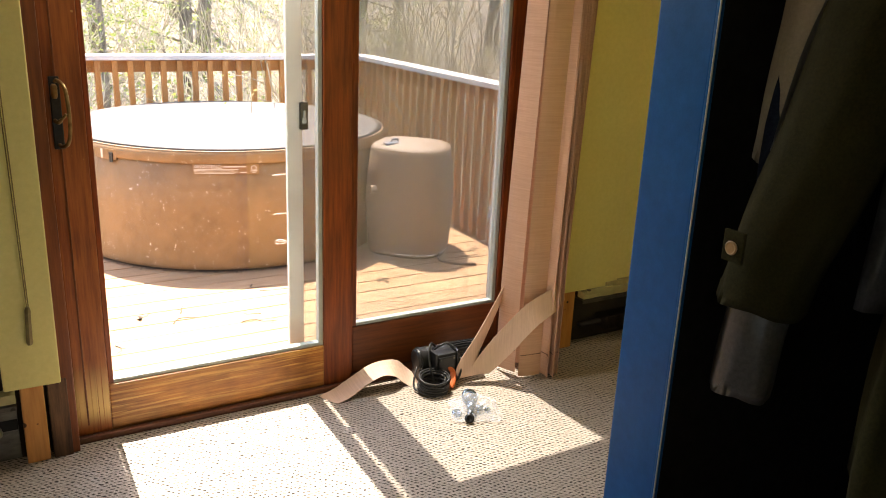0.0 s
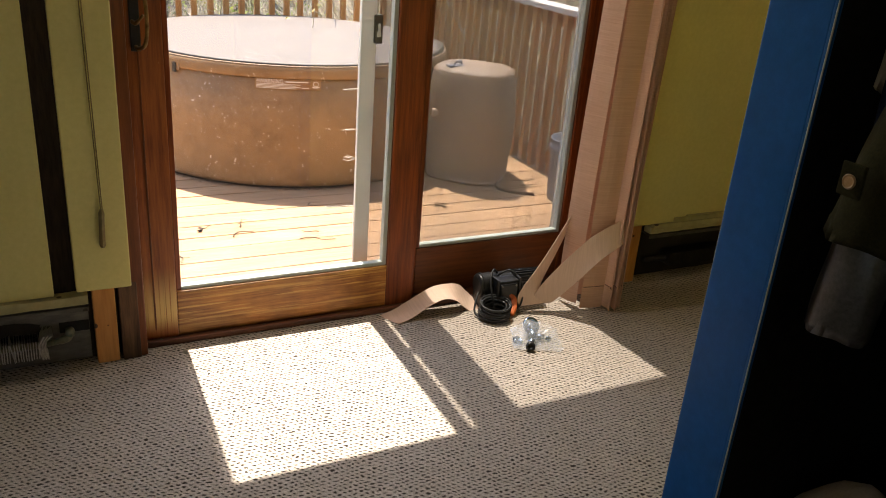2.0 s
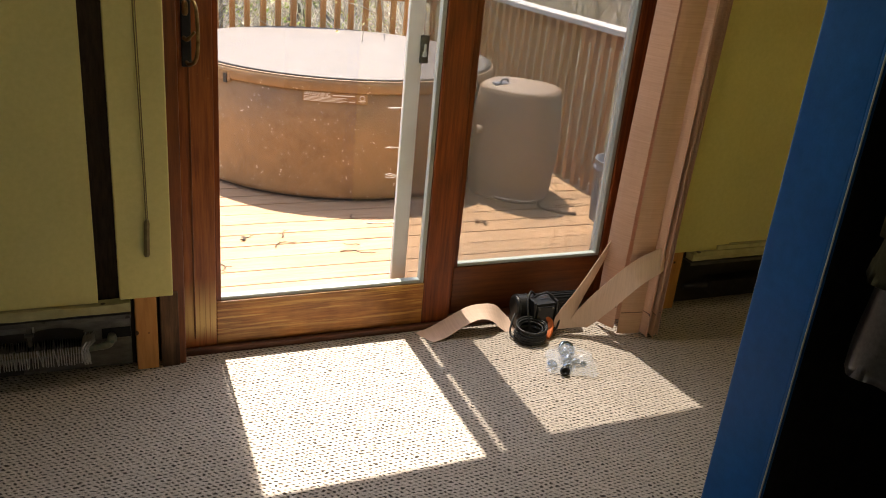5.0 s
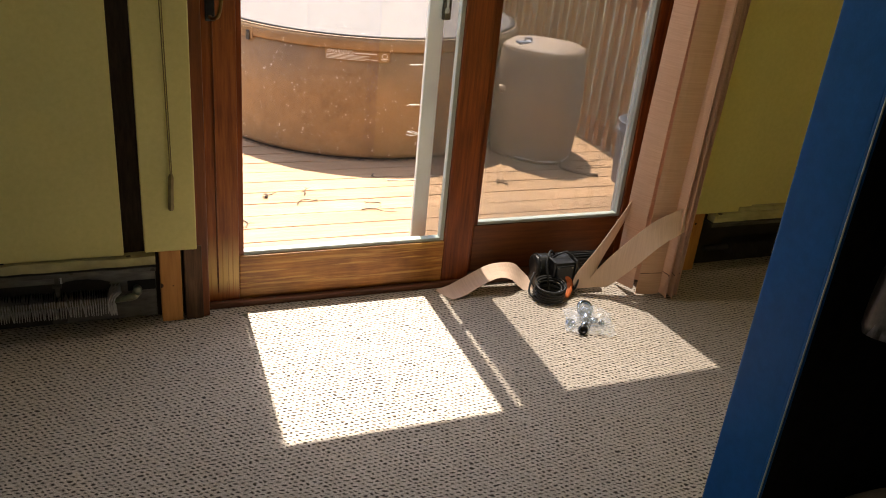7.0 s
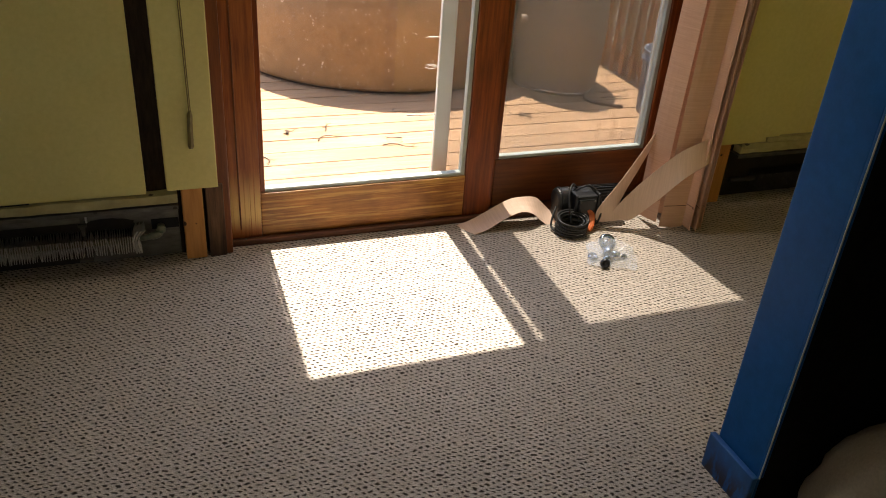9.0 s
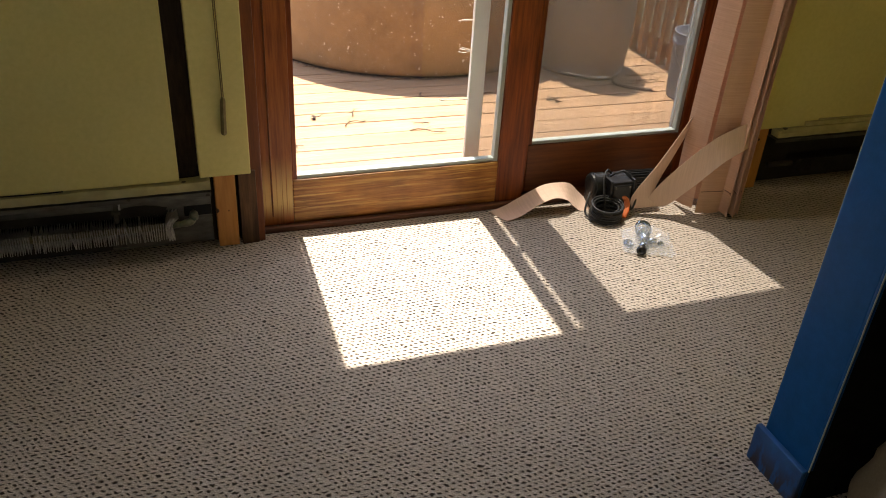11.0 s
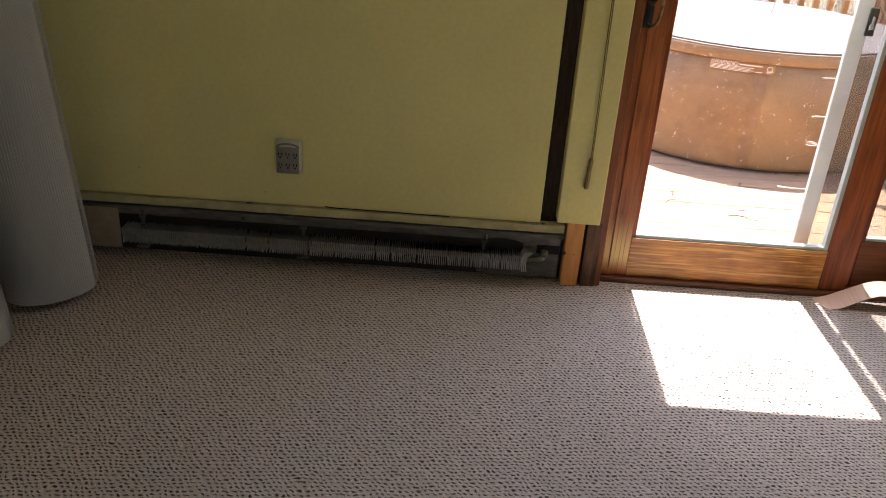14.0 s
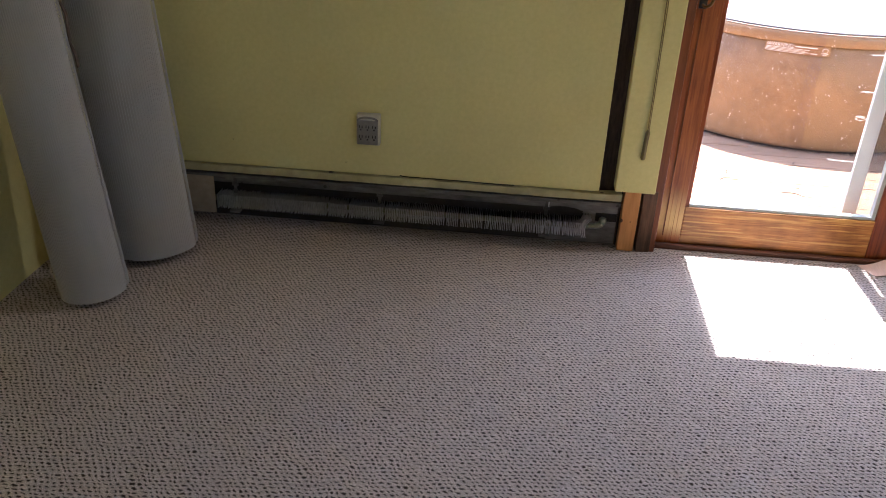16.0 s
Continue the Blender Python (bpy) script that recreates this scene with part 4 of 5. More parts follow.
bm = lathe([(0.004, -0.002), (0.011, -0.002), (0.0125, 0.001), (0.0105, 0.003), (0.008, 0.0018), (0.002, 0.0018)], (0, 0, 0), 20)
bmesh.ops.rotate(bm, verts=bm.verts, matrix=Matrix.Rotation(radians(-90), 3, "Y"))
bmesh.ops.translate(bm, verts=bm.verts, vec=(0.792, -1.514, 0.991))
part("cuff_button", bm, BUTTON, tab, "round brown horn button")
coat("jacket", "grey satin jacket with creased sleeve", COAT_GREY, -1.60, 31,
     ([(1.20, -1.60, 1.62), (1.18, -1.60, 1.3), (1.17, -1.60, 0.86)], (0.07, 0.10, 0.11)),
     ([(1.04, -1.53, 1.55), (0.98, -1.50, 1.25), (0.94, -1.49, 0.95), (0.915, -1.488, 0.80), (0.905, -1.487, 0.690)], (0.11, 0.12, 0.12, 0.12, 0.112)))
tanc = thing("jacket", (1.10, -1.47, 1.1), "pale tan cloth jacket hanging behind coats", "coat")
hanger(tanc, -1.47)
part("sleeve", cloth_tube([(1.03, -1.455, 1.68), (1.00, -1.452, 1.45), (0.985, -1.430, 1.25), (0.975, -1.412, 1.105)], (0.13, 0.125, 0.09, 0.060), 0.6, 0.05, 44), COAT_TAN, tanc, smooth=True)
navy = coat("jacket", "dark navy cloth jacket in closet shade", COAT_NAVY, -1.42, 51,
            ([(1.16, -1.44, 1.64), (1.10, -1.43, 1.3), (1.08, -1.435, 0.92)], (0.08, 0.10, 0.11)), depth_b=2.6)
red = coat("jacket", "dark red fleece jacket", COAT_RED, -1.86, 61,
           ([(1.14, -1.84, 1.66), (1.02, -1.80, 1.35), (0.99, -1.79, 1.04)], (0.16, 0.22, 0.20)), depth_b=1.0)
coat("coat", "long brown quilted coat reaching low", FUR, -1.98, 71,
     ([(1.15, -1.96, 1.64), (1.12, -1.93, 1.2), (1.10, -1.86, 0.75), (1.10, -1.80, 0.30)], (0.18, 0.26, 0.32, 0.36)), depth_b=1.2)
# things on the closet floor
def boot(x, y, rz, m, label):
    t = thing("boot", (x, y, 0.0), label, "boot", "boots on the closet floor")
    M = Matrix.Translation((x, y, 0)) @ Matrix.Rotation(radians(rz), 4, "Z")
    bm = cloth_tube([(0, 0, 0.30), (0.0, 0, 0.2), (0.01, 0, 0.10), (0.02, 0, 0.03)], (0.11, 0.10, 0.095, 0.10), 1.1, 0.03, 5)
    bm.transform(M)
    part("shaft", bm, m, t, smooth=True)
    bm = bmesh.new()
    add_tube(bm, [(-0.07, 0, 0.045), (-0.03, 0, 0.05), (0.05, 0, 0.05), (0.12, 0, 0.04), (0.175, 0, 0.034), (0.195, 0, 0.03)], [0.03, 0.045, 0.047, 0.046, 0.036, 0.012], 16, squash=0.75)
    bm.transform(M)
    part("foot", bm, m, t, smooth=True)
    bm = box((-0.085, -0.042, 0.0), (0.19, 0.042, 0.018), 0.008)
    bm.transform(M)
    part("sole", bm, BLACK_PLASTIC, t)
    return t


boot(1.22, -1.60, 200, FUR, "worn brown leather boot on closet floor")
boot(1.12, -1.78, 190, FUR, "worn brown leather boot on closet floor")

def slumped_bag(x, y, label):
    """A slumped cloth sack with soft uneven folds."""
    t = thing("cloth_sack", (x, y, 0.0), label, "sack")
    bm = bmesh.new()
    N, Mv = 36, 14
    rings = []
    for j in range(Mv + 1):
        v = j / Mv
        ring = []
        for i in range(N):
            a = 2 * math.pi * i / N
            rr = 0.115 * math.sin(math.pi * min(1.0, 0.22 + 0.78 * v)) ** 0.6 + 0.012
            f = 1 + 0.22 * noise.noise(Vector((math.cos(a) * 1.6, math.sin(a) * 1.6, v * 3.0))) + 0.05 * noise.noise(Vector((math.cos(a) * 6, math.sin(a) * 6, v * 9)))
            ring.append(bm.verts.new((x + math.cos(a) * rr * f * 0.9 + 0.05 * v, y + math.sin(a) * rr * f - 0.05 * v, 0.004 + 0.36 * v)))
        rings.append(ring)
    for p, q in zip(rings, rings[1:]):
        for i in range(N):
            bm.faces.new((p[i], p[(i + 1) % N], q[(i + 1) % N], q[i]))
    bm.faces.new(rings[0][::-1])
    bm.faces.new(rings[-1])
    part("body", bm, COAT_TAN, t, smooth=True)
    return t


slumped_bag(0.985, -1.512, "slumped tan cloth sack on the dark closet floor")

# ---- rolls in the corner ----
def roll(foot, top, radius, seed, label, corded):
    t = thing("sheet_roll", (foot[0], foot[1], 0.0), label, "roll", "rolls in the corner")
    f, g = Vector(foot), Vector(top)
    axis = (g - f).normalized()
    L = (g - f).length
    q = Vector((0, 0, 1)).rotation_difference(axis).to_matrix().to_4x4()
    M = Matrix.Translation(f) @ q
    turns, steps = 5, 56
    def spiral(r_in, r_out, z0, z1, flute):
        bm = bmesh.new()
        n = turns * steps
        cols = []
        for i in range(n + 1):
            a = 2 * math.pi * i / steps
            r = r_in + (r_out - r_in) * i / n
            wob = flute * math.sin(a * 40) if i > n - steps else 0
            lo = 0.004 * math.sin(a * 0.7 + seed)
            cols.append([bm.verts.new((math.cos(a) * (r + wob), math.sin(a) * (r + wob), z0 + abs(lo) + (z1 - z0 - abs(lo)) * k / 6)) for k in range(7)])
        for c, d in zip(cols, cols[1:]):
            for k in range(6):
                bm.faces.new((c[k], d[k], d[k + 1], c[k + 1]))
        bm.transform(M)
        return bm
    ob = part("sheet", spiral(radius * 0.45, radius, 0.0, L, 0.0004), ROLL, t, smooth=True)
    # outer flutes as fine raised lines
    bm = bmesh.new()
    for k in range(44):
        a = 2 * math.pi * k / 110 - 2.1
        p = [Vector((math.cos(a) * (radius - 0.0003), math.sin(a) * (radius - 0.0003), z)) for z in (0.01, L - 0.01)]
        add_tube(bm, p, 0.0011, 4)
    bm.transform(M)
    tagged(part("fluting", bm, ROLL, t), kind="stuff")
    if not corded:
        return t
    bm = bmesh.new()
    prev = [(math.cos(seed) * (radius + 0.006), math.sin(seed) * (radius + 0.006), 0.72 + i * (L - 0.76) / 14) for i in range(15)]
    add_tube(bm, [Vector(p) + Vector((0.004 * math.sin(i * 2.1), 0.004 * math.cos(i * 1.7), 0)) for i, p in enumerate(prev)], 0.005, 7)
    bm.transform(M)
    part("edge_cord", bm, ROLL_BROWN, t, "frayed brown sheet edge")
    return t


roll((-2.030, -0.625, 0.012), (-2.178, -0.590, 1.32), 0.112, 0.62, "tall fluted grey-white foam roll leaning in corner", True)
roll((-1.955, -0.290, 0.014), (-2.095, -0.215, 1.34), 0.147, 2.2, "thick fluted grey-white foam roll leaning in corner", False)

# ---- vertical blind stack ----
blinds = thing("vertical_blind", (1.46, -0.10, 0.0), "peach fabric vertical blinds gathered and tied", "blind")
part("head_rail", box((-0.10, -0.115, 2.10), (1.72, -0.068, 2.145), 0.004), SCREEN_FRAME, blinds)


def vane(x_top, y_top, x_bot, y_bot, a_top, a_bot, z_bot, w=0.089):
    """One hanging vane: cross direction turns from a_top to a_bot (degrees from +x)."""
    pts, dirs = [], []
    for i in range(7):
        u = i / 6
        e = u * u * (3 - 2 * u)
        pts.append((x_top + (x_bot - x_top) * e, y_top + (y_bot - y_top) * e, 2.10 + (z_bot - 2.10) * u))
        a = radians(a_top + (a_bot - a_top) * e)
        dirs.append((math.cos(a), math.sin(a), 0))
    v = part("vane", ribbon(pts, dirs, w, 0.0007, 4), BLIND, blinds, smooth=False)
    a = radians(a_bot)
    c = Vector((x_bot, y_bot, 0))
    d = Vector((math.cos(a), math.sin(a), 0)) * w * 0.47
    nrm = Vector((-d.y, d.x, 0)).normalized() * 0.0035
    z = z_bot + 0.085
    part("hem", add_tube(bmesh.new(), [c - d - nrm + Vector((0, 0, z)), c + d - nrm + Vector((0, 0, z + 0.002))], 0.0013, 5), BLIND_EDGE, v)


VANES = [
    (1.432, -0.062, 1.384, -0.066, -76, -68, 0.012), (1.484, -0.118, 1.444, -0.138, -10, -10, 0.004), (1.540, -0.085, 1.492, -0.142, -58, -86, 0.010),
    (1.555, -0.080, 1.508, -0.150, -64, -112, 0.006), (1.570, -0.078, 1.521, -0.156, -69, -104, 0.012), (1.585, -0.074, 1.536, -0.158, -73, -118, 0.004),
    (1.600, -0.072, 1.550, -0.150, -76, -108, 0.014), (1.615, -0.070, 1.556, -0.146, -79, -122, 0.008), (1.630, -0.068, 1.562, -0.132, -82, -112, 0.015),
    (1.645, -0.066, 1.572, -0.116, -85, -104, 0.006), (1.490, -0.045, 1.480, -0.050, -20, -30, 0.010),
]
for v in VANES:
    vane(*v)
# the loose vane that ties the stack: from behind, down to the floor, up across the front
part("tie_vane", ribbon([(1.470, 0.010, 0.430), (1.395, -0.020, 0.332), (1.295, -0.050, 0.195), (1.208, -0.072, 0.070), (1.236, -0.088, 0.024), (1.312, -0.108, 0.112), (1.405, -0.170, 0.258), (1.515, -0.176, 0.318), (1.585, -0.130, 0.338), (1.610, -0.050, 0.345)],
                        [(0.62, 0.50, 0.18), (0.78, 0.44, 0.28), (0.85, 0.26, 0.28), (0.86, -0.02, 0.16), (0.86, -0.22, 0.05), (0.60, -0.30, -0.40), (0.30, -0.38, -0.82), (0.12, -0.16, -1.0), (0.05, -0.1, -1), (0.1, 0, -1)], 0.089, 0.0008, 10), STRAP, blinds, "pale vane tied round the stack")

# fallen vane lying by the door
fallen = thing("fallen_vane", (0.85, -0.02, 0.0), "fallen peach blind vane curling on carpet", "blind vane")
part("strip", ribbon([(0.690, 0.000, 0.003), (0.745, 0.010, 0.012), (0.810, 0.018, 0.040), (0.880, 0.020, 0.068), (0.935, 0.018, 0.066), (0.978, 0.020, 0.045), (1.010, 0.010, 0.020), (1.050, 0.000, 0.007), (1.10, -0.01, 0.003)],
                     [(0.45, -0.9, 0), (0.35, -0.95, 0), (0.18, -0.98, 0), (0.1, -0.98, -0.1), (0.0, -0.9, -0.3), (-0.1, -0.75, -0.60), (-0.05, -0.8, -0.55), (0.1, -0.95, -0.2), (0.2, -0.95, 0)], 0.089, 0.0008, 8), STRAP, fallen)

# ---- pump with its coiled cable ----
PX, PY, PZ = 1.135, 0.004, 0.084
pump = thing("utility_pump", (PX, PY, 0.0), "black plastic pump with coiled power cable", "pump")
PUMP_TURN = Matrix.Rotation(radians(-3), 3, "Z")


def lathe_x(profile, x, y, z, sides=28):
    bm = lathe([(r, h) for r, h in profile], (0, 0, 0), sides)
    bmesh.ops.rotate(bm, verts=bm.verts, matrix=Matrix.Rotation(radians(90), 3, "Y"))
    bmesh.ops.rotate(bm, verts=bm.verts, matrix=PUMP_TURN)
    bmesh.ops.translate(bm, verts=bm.verts, vec=(x, y, z))
    return bm


part("front_housing", lathe_x([(0.020, -0.104), (0.034, -0.103), (0.041, -0.098), (0.043, -0.088), (0.043, -0.052), (0.039, -0.048)], PX, PY, PZ), BLACK_PLASTIC, pump, smooth=False)
part("rim_ring", lathe_x([(0.039, -0.092), (0.0455, -0.091), (0.0455, -0.084), (0.039, -0.083)], PX, PY, PZ), BLACK_PLASTIC, pump)
part("motor_body", lathe_x([(0.037, -0.050), (0.037, 0.150), (0.031, 0.160), (0.010, 0.164)], PX, PY, PZ), BLACK_PLASTIC, pump)
for k in range(24):
    a = 2 * math.pi * k / 24
    c, s_ = math.cos(a), math.sin(a)
    bm = bmesh.new()
    add_box(bm, (0.040, -0.0016, 0.034), (0.156, 0.0016, 0.0445))
    bmesh.ops.rotate(bm, verts=bm.verts, matrix=Matrix.Rotation(a, 3, "X"))
    bmesh.ops.rotate(bm, verts=bm.verts, matrix=PUMP_TURN)
    bmesh.ops.translate(bm, verts=bm.verts, vec=(PX, PY, PZ))
    part("cooling_rib", bm, BLACK_PLASTIC, pump)
# terminal box with its raised lid, screws and clamp bars
bm = bmesh.new()
add_box(bm, (PX - 0.050, PY - 0.062, 0.010), (PX + 0.036, PY + 0.030, 0.118), 0.007)
part("terminal_box", bm, BLACK_PLASTIC, pump)
part("box_lid", box((PX - 0.043, PY - 0.068, 0.026), (PX + 0.028, PY - 0.0605, 0.108), 0.005), BLACK_PLASTIC, pump)
for x in (-0.056, 0.034):
    part("clamp_bar", box((PX + x, PY - 0.066, 0.004), (PX + x + 0.009, PY + 0.020, 0.126), 0.003), BLACK_PLASTIC, pump)
for x, z in ((-0.036, 0.100), (0.021, 0.100), (-0.036, 0.034), (0.021, 0.034)):
    bm = lathe([(0.0015, -0.001), (0.0042, -0.001), (0.0042, 0.0015), (0.002, 0.0022)], (0, 0, 0), 10)
    bmesh.ops.rotate(bm, verts=bm.verts, matrix=Matrix.Rotation(radians(90), 3, "X"))
    bmesh.ops.translate(bm, verts=bm.verts, vec=(PX + x, PY - 0.0685, z))
    part("screw", bm, GALV, pump)
part("foot_bracket", box((PX - 0.096, PY - 0.036, 0.0), (PX - 0.060, PY + 0.040, 0.048), 0.004), BLACK_PLASTIC, pump)
part("foot_bracket", box((PX + 0.060, PY - 0.034, 0.0), (PX + 0.120, PY + 0.038, 0.050), 0.004), BLACK_PLASTIC, pump)
CX, CY = 1.056, -0.098
part("lead", add_tube(bmesh.new(), spline([(PX - 0.030, PY - 0.01, 0.118), (PX - 0.012, PY - 0.02, 0.136), (PX + 0.018, PY - 0.02, 0.138), (PX + 0.044, PY - 0.044, 0.118), (PX + 0.050, PY - 0.070, 0.070), (PX + 0.030, PY - 0.090, 0.026), (PX - 0.02, PY - 0.10, 0.014)], 6), 0.0038, 8), CABLE, pump, smooth=True)
part("lead", add_tube(bmesh.new(), spline([(PX - 0.012, PY + 0.01, 0.116), (PX - 0.040, PY - 0.00, 0.140), (PX - 0.066, PY - 0.030, 0.120), (PX - 0.074, PY - 0.064, 0.070), (PX - 0.070, PY - 0.080, 0.030)], 6), 0.0038, 8), CABLE, pump, smooth=True)
part("lead", add_tube(bmesh.new(), spline([(PX - 0.098, PY - 0.01, 0.070), (PX - 0.126, PY - 0.04, 0.045), (PX - 0.142, PY - 0.07, 0.014), (PX - 0.125, PY - 0.115, 0.006), (CX - 0.02, CY - 0.050, 0.006)], 6), 0.0038, 8), CABLE, pump, smooth=True)
rnd = random.Random(12)
for k in range(12):
    r = 0.043 + 0.006 * math.sin(k * 1.9)
    zc = 0.007 + 0.0046 * k
    tx, ty = rnd.uniform(-0.06, 0.06), 0.020 * k + rnd.uniform(-0.04, 0.04)
    dx, dy = rnd.uniform(-0.003, 0.003), rnd.uniform(-0.003, 0.003)
    pts = [(CX + dx + 1.18 * r * math.cos(a), CY + dy + r * math.sin(a), max(0.005, zc + r * math.cos(a) * tx + r * math.sin(a) * ty)) for a in [2 * math.pi * i / 28 for i in range(29)]]
    part("cable_loop", add_tube(bmesh.new(), pts, 0.0036, 7), CABLE, pump, smooth=True)
bm = bmesh.new()
add_tube(bm, spline([(CX + 0.060, CY - 0.012, 0.010), (CX + 0.082, CY + 0.010, 0.030), (CX + 0.092, CY + 0.030, 0.050), (CX + 0.070, CY + 0.040, 0.070)], 5), [0.012, 0.013, 0.014, 0.014, 0.014, 0.013, 0.012, 0.012, 0.011, 0.010, 0.010, 0.009, 0.009, 0.008, 0.007, 0.006], 8, squash=0.55)
part("orange_tag", bm, ORANGE, pump, "bright orange plastic tag")
for k in (-1, 1):
    part("prong", box((CX + 0.036 + 0.004 * k, CY - 0.040, 0.006), (CX + 0.0375 + 0.004 * k, CY - 0.020, 0.012), 0.0003), BRASS, pump)

# ---- bag of fittings ----
GX, GY = 1.098, -0.290
bag = thing("parts_bag", (GX, GY, 0.0), "clear plastic bag with bluish metal fittings", "plastic bag")
rnd = random.Random(5)


def film(z_shift, seed):
    r = random.Random(seed)
    bm = bmesh.new()
    N = 16
    g = []
    for j in range(N + 1):
        row = []
        for i in range(N + 1):
            u, v = i / N - 0.5, j / N - 0.5
            edge = max(0, 1 - (abs(u) * 2) ** 3) * max(0, 1 - (abs(v) * 2) ** 3)
            n1 = noise.noise(Vector((u * 7 + seed, v * 7, seed * 0.3))) * 0.016
            a = radians(-25)
            x, y = u * 0.165 + n1 * 0.5, v * 0.15 + n1 * 0.4
            row.append(bm.verts.new((GX + 0.012 + x * math.cos(a) - y * math.sin(a), GY + x * math.sin(a) + y * math.cos(a), max(0.002, 0.003 + z_shift * edge * 0.052 + abs(n1) * (0.4 + z_shift)))))
        g.append(row)
    for j in range(N):
        for i in range(N):
            bm.faces.new((g[j][i], g[j][i + 1], g[j + 1][i + 1], g[j + 1][i]))
    return bm


part("film", film(1.0, 3), BAG, bag, "crumpled clear film")
part("film", film(0.1, 8), BAG, bag)


def fitting(x, y, z, r, l, tilt, rz, m):
    bm = lathe([(r * 0.55, -l / 2), (r * 0.6, -l * 0.2), (r, -l * 0.15), (r, l * 0.2), (r * 0.8, l * 0.22), (r * 0.8, l / 2), (r * 0.5, l / 2), (r * 0.5, l * 0.3)], (0, 0, 0), 16)
    bmesh.ops.rotate(bm, verts=bm.verts, matrix=Matrix.Rotation(radians(tilt), 3, "X"))
    bmesh.ops.rotate(bm, verts=bm.verts, matrix=Matrix.Rotation(radians(rz), 3, "Z"))
    bmesh.ops.translate(bm, verts=bm.verts, vec=(x, y, z))
    part("fitting", bm, m, bag, smooth=True)


bm = bmesh.new()
add_tube(bm, [(GX + 0.018 + 0.024 * math.cos(a), GY + 0.046 + 0.016 * math.sin(a), 0.034 + 0.018 * math.sin(a)) for a in [2 * math.pi * i / 24 for i in range(25)]], 0.0075, 8, caps=False)
part("ring", bm, CHROME, bag, "bluish metal ring", True)
fitting(GX + 0.016, GY + 0.040, 0.028, 0.020, 0.030, 65, 15, CHROME)
fitting(GX - 0.002, GY + 0.002, 0.024, 0.016, 0.060, 72, -28, CHROME)
fitting(GX + 0.022, GY - 0.004, 0.016, 0.011, 0.036, 85, 60, CHROME)
fitting(GX - 0.056, GY + 0.006, 0.010, 0.017, 0.014, 18, 10, CHROME)
fitting(GX + 0.050, GY - 0.018, 0.010, 0.010, 0.018, 60, 40, CHROME)
fitting(GX - 0.024, GY - 0.030, 0.016, 0.013, 0.030, 70, -30, CHROME)
fitting(GX - 0.042, GY - 0.052, 0.015, 0.016, 0.026, 62, -30, BLACK_PLASTIC)

# ---- deck ----
DZ = -0.215
deck = thing("deck", (0, 2.0, DZ), "sunlit bleached wooden deck boards", "deck", kind="structure")
RAIL_X, RAIL_Y = 2.655, 4.09
bw, gap = 0.142, 0.006
y = 0.266
rnd = random.Random(2)
board_mesh = []
for k in range(3):
    bm = bmesh.new()
    add_box(bm, (-3.2, 0, -0.036), (2.74, bw, 0.0), 0.004)
    me = bpy.data.meshes.new("deck_board")
    bm.to_mesh(me)
    bm.free()
    me.materials.append(DECK)
    board_mesh.append(me)
i = 0
while y < RAIL_Y + 0.05:
    ob = new("deck_board", board_mesh[i % 3])
    ob.parent = deck
    ob.location = (0, y - 2.0, rnd.uniform(-0.0015, 0.0015))
    y += bw + gap
    i += 1
part("joist", box((-3.2, 0.27, DZ - 0.26), (2.74, 0.31, DZ - 0.04), 0), BACKING, deck)
part("joist", box((-3.2, RAIL_Y, DZ - 0.26), (2.74, RAIL_Y + 0.04, DZ - 0.04), 0), BACKING, deck)
part("joist", box((2.68, 0.31, DZ - 0.26), (2.72, RAIL_Y, DZ - 0.04), 0), BACKING, deck)
for px in (-2.8, 0.0, 2.3):
    part("deck_post", box((px, RAIL_Y - 0.12, -2.2), (px + 0.09, RAIL_Y - 0.03, DZ - 0.04), 0), BACKING, deck)

# ---- railings ----
CAP_Z = 0.834


def railing(name, p0, p1, seed, label):
    rl = thing(name, (p0[0], p0[1], DZ), label, "railing")
    rnd = random.Random(seed)
    a, b = Vector((*p0, 0)), Vector((*p1, 0))
    d = (b - a).normalized()
    L = (b - a).length
    ang = math.atan2(d.y, d.x)
    M = Matrix.Translation(a) @ Matrix.Rotation(ang, 4, "Z")
    def beam(nm, x0, x1, y0, y1, z0, z1, m, bev=0.004):
        bm = box((x0, y0, z0), (x1, y1, z1), bev)
        bm.transform(M)
        part(nm, bm, m, rl)
    beam("cap", -0.05, L + 0.05, -0.072, 0.072, CAP_Z - 0.036, CAP_Z, RAIL_CAP, 0.006)
    beam("top_rail", 0, L, -0.019, 0.019, CAP_Z - 0.125, CAP_Z - 0.037, BALUSTER)
    beam("bottom_rail", 0, L, -0.019, 0.019, DZ + 0.05, DZ + 0.138, BALUSTER)
    me = bpy.data.meshes.new("baluster")
    bm = box((-0.0195, -0.0195, DZ + 0.0), (0.0195, 0.0195, CAP_Z - 0.04), 0.003)
    bm.to_mesh(me)
    bm.free()
    me.materials.append(BALUSTER)
    n = int(L / 0.1145)
    for k in range(n + 1):
        ob = new("baluster", me)
        ob.parent = rl
        q = M @ Vector((0.03 + k * 0.1145, 0.040, 0)) - BASE[rl]
        ob.matrix_basis = Matrix.Translation((q.x, q.y, 0 - BASE[rl].z)) @ Matrix.Rotation(ang + rnd.gauss(0, 0.03), 4, "Z")
        ob.rotation_euler.y += rnd.gauss(0, 0.004)
    k = 0
    x = 0.0
    while x <= L + 0.01:
        beam("post", x - 0.045, x + 0.045, -0.108, -0.02, DZ - 0.2, CAP_Z - 0.037, BALUSTER)
        x += L
    return rl


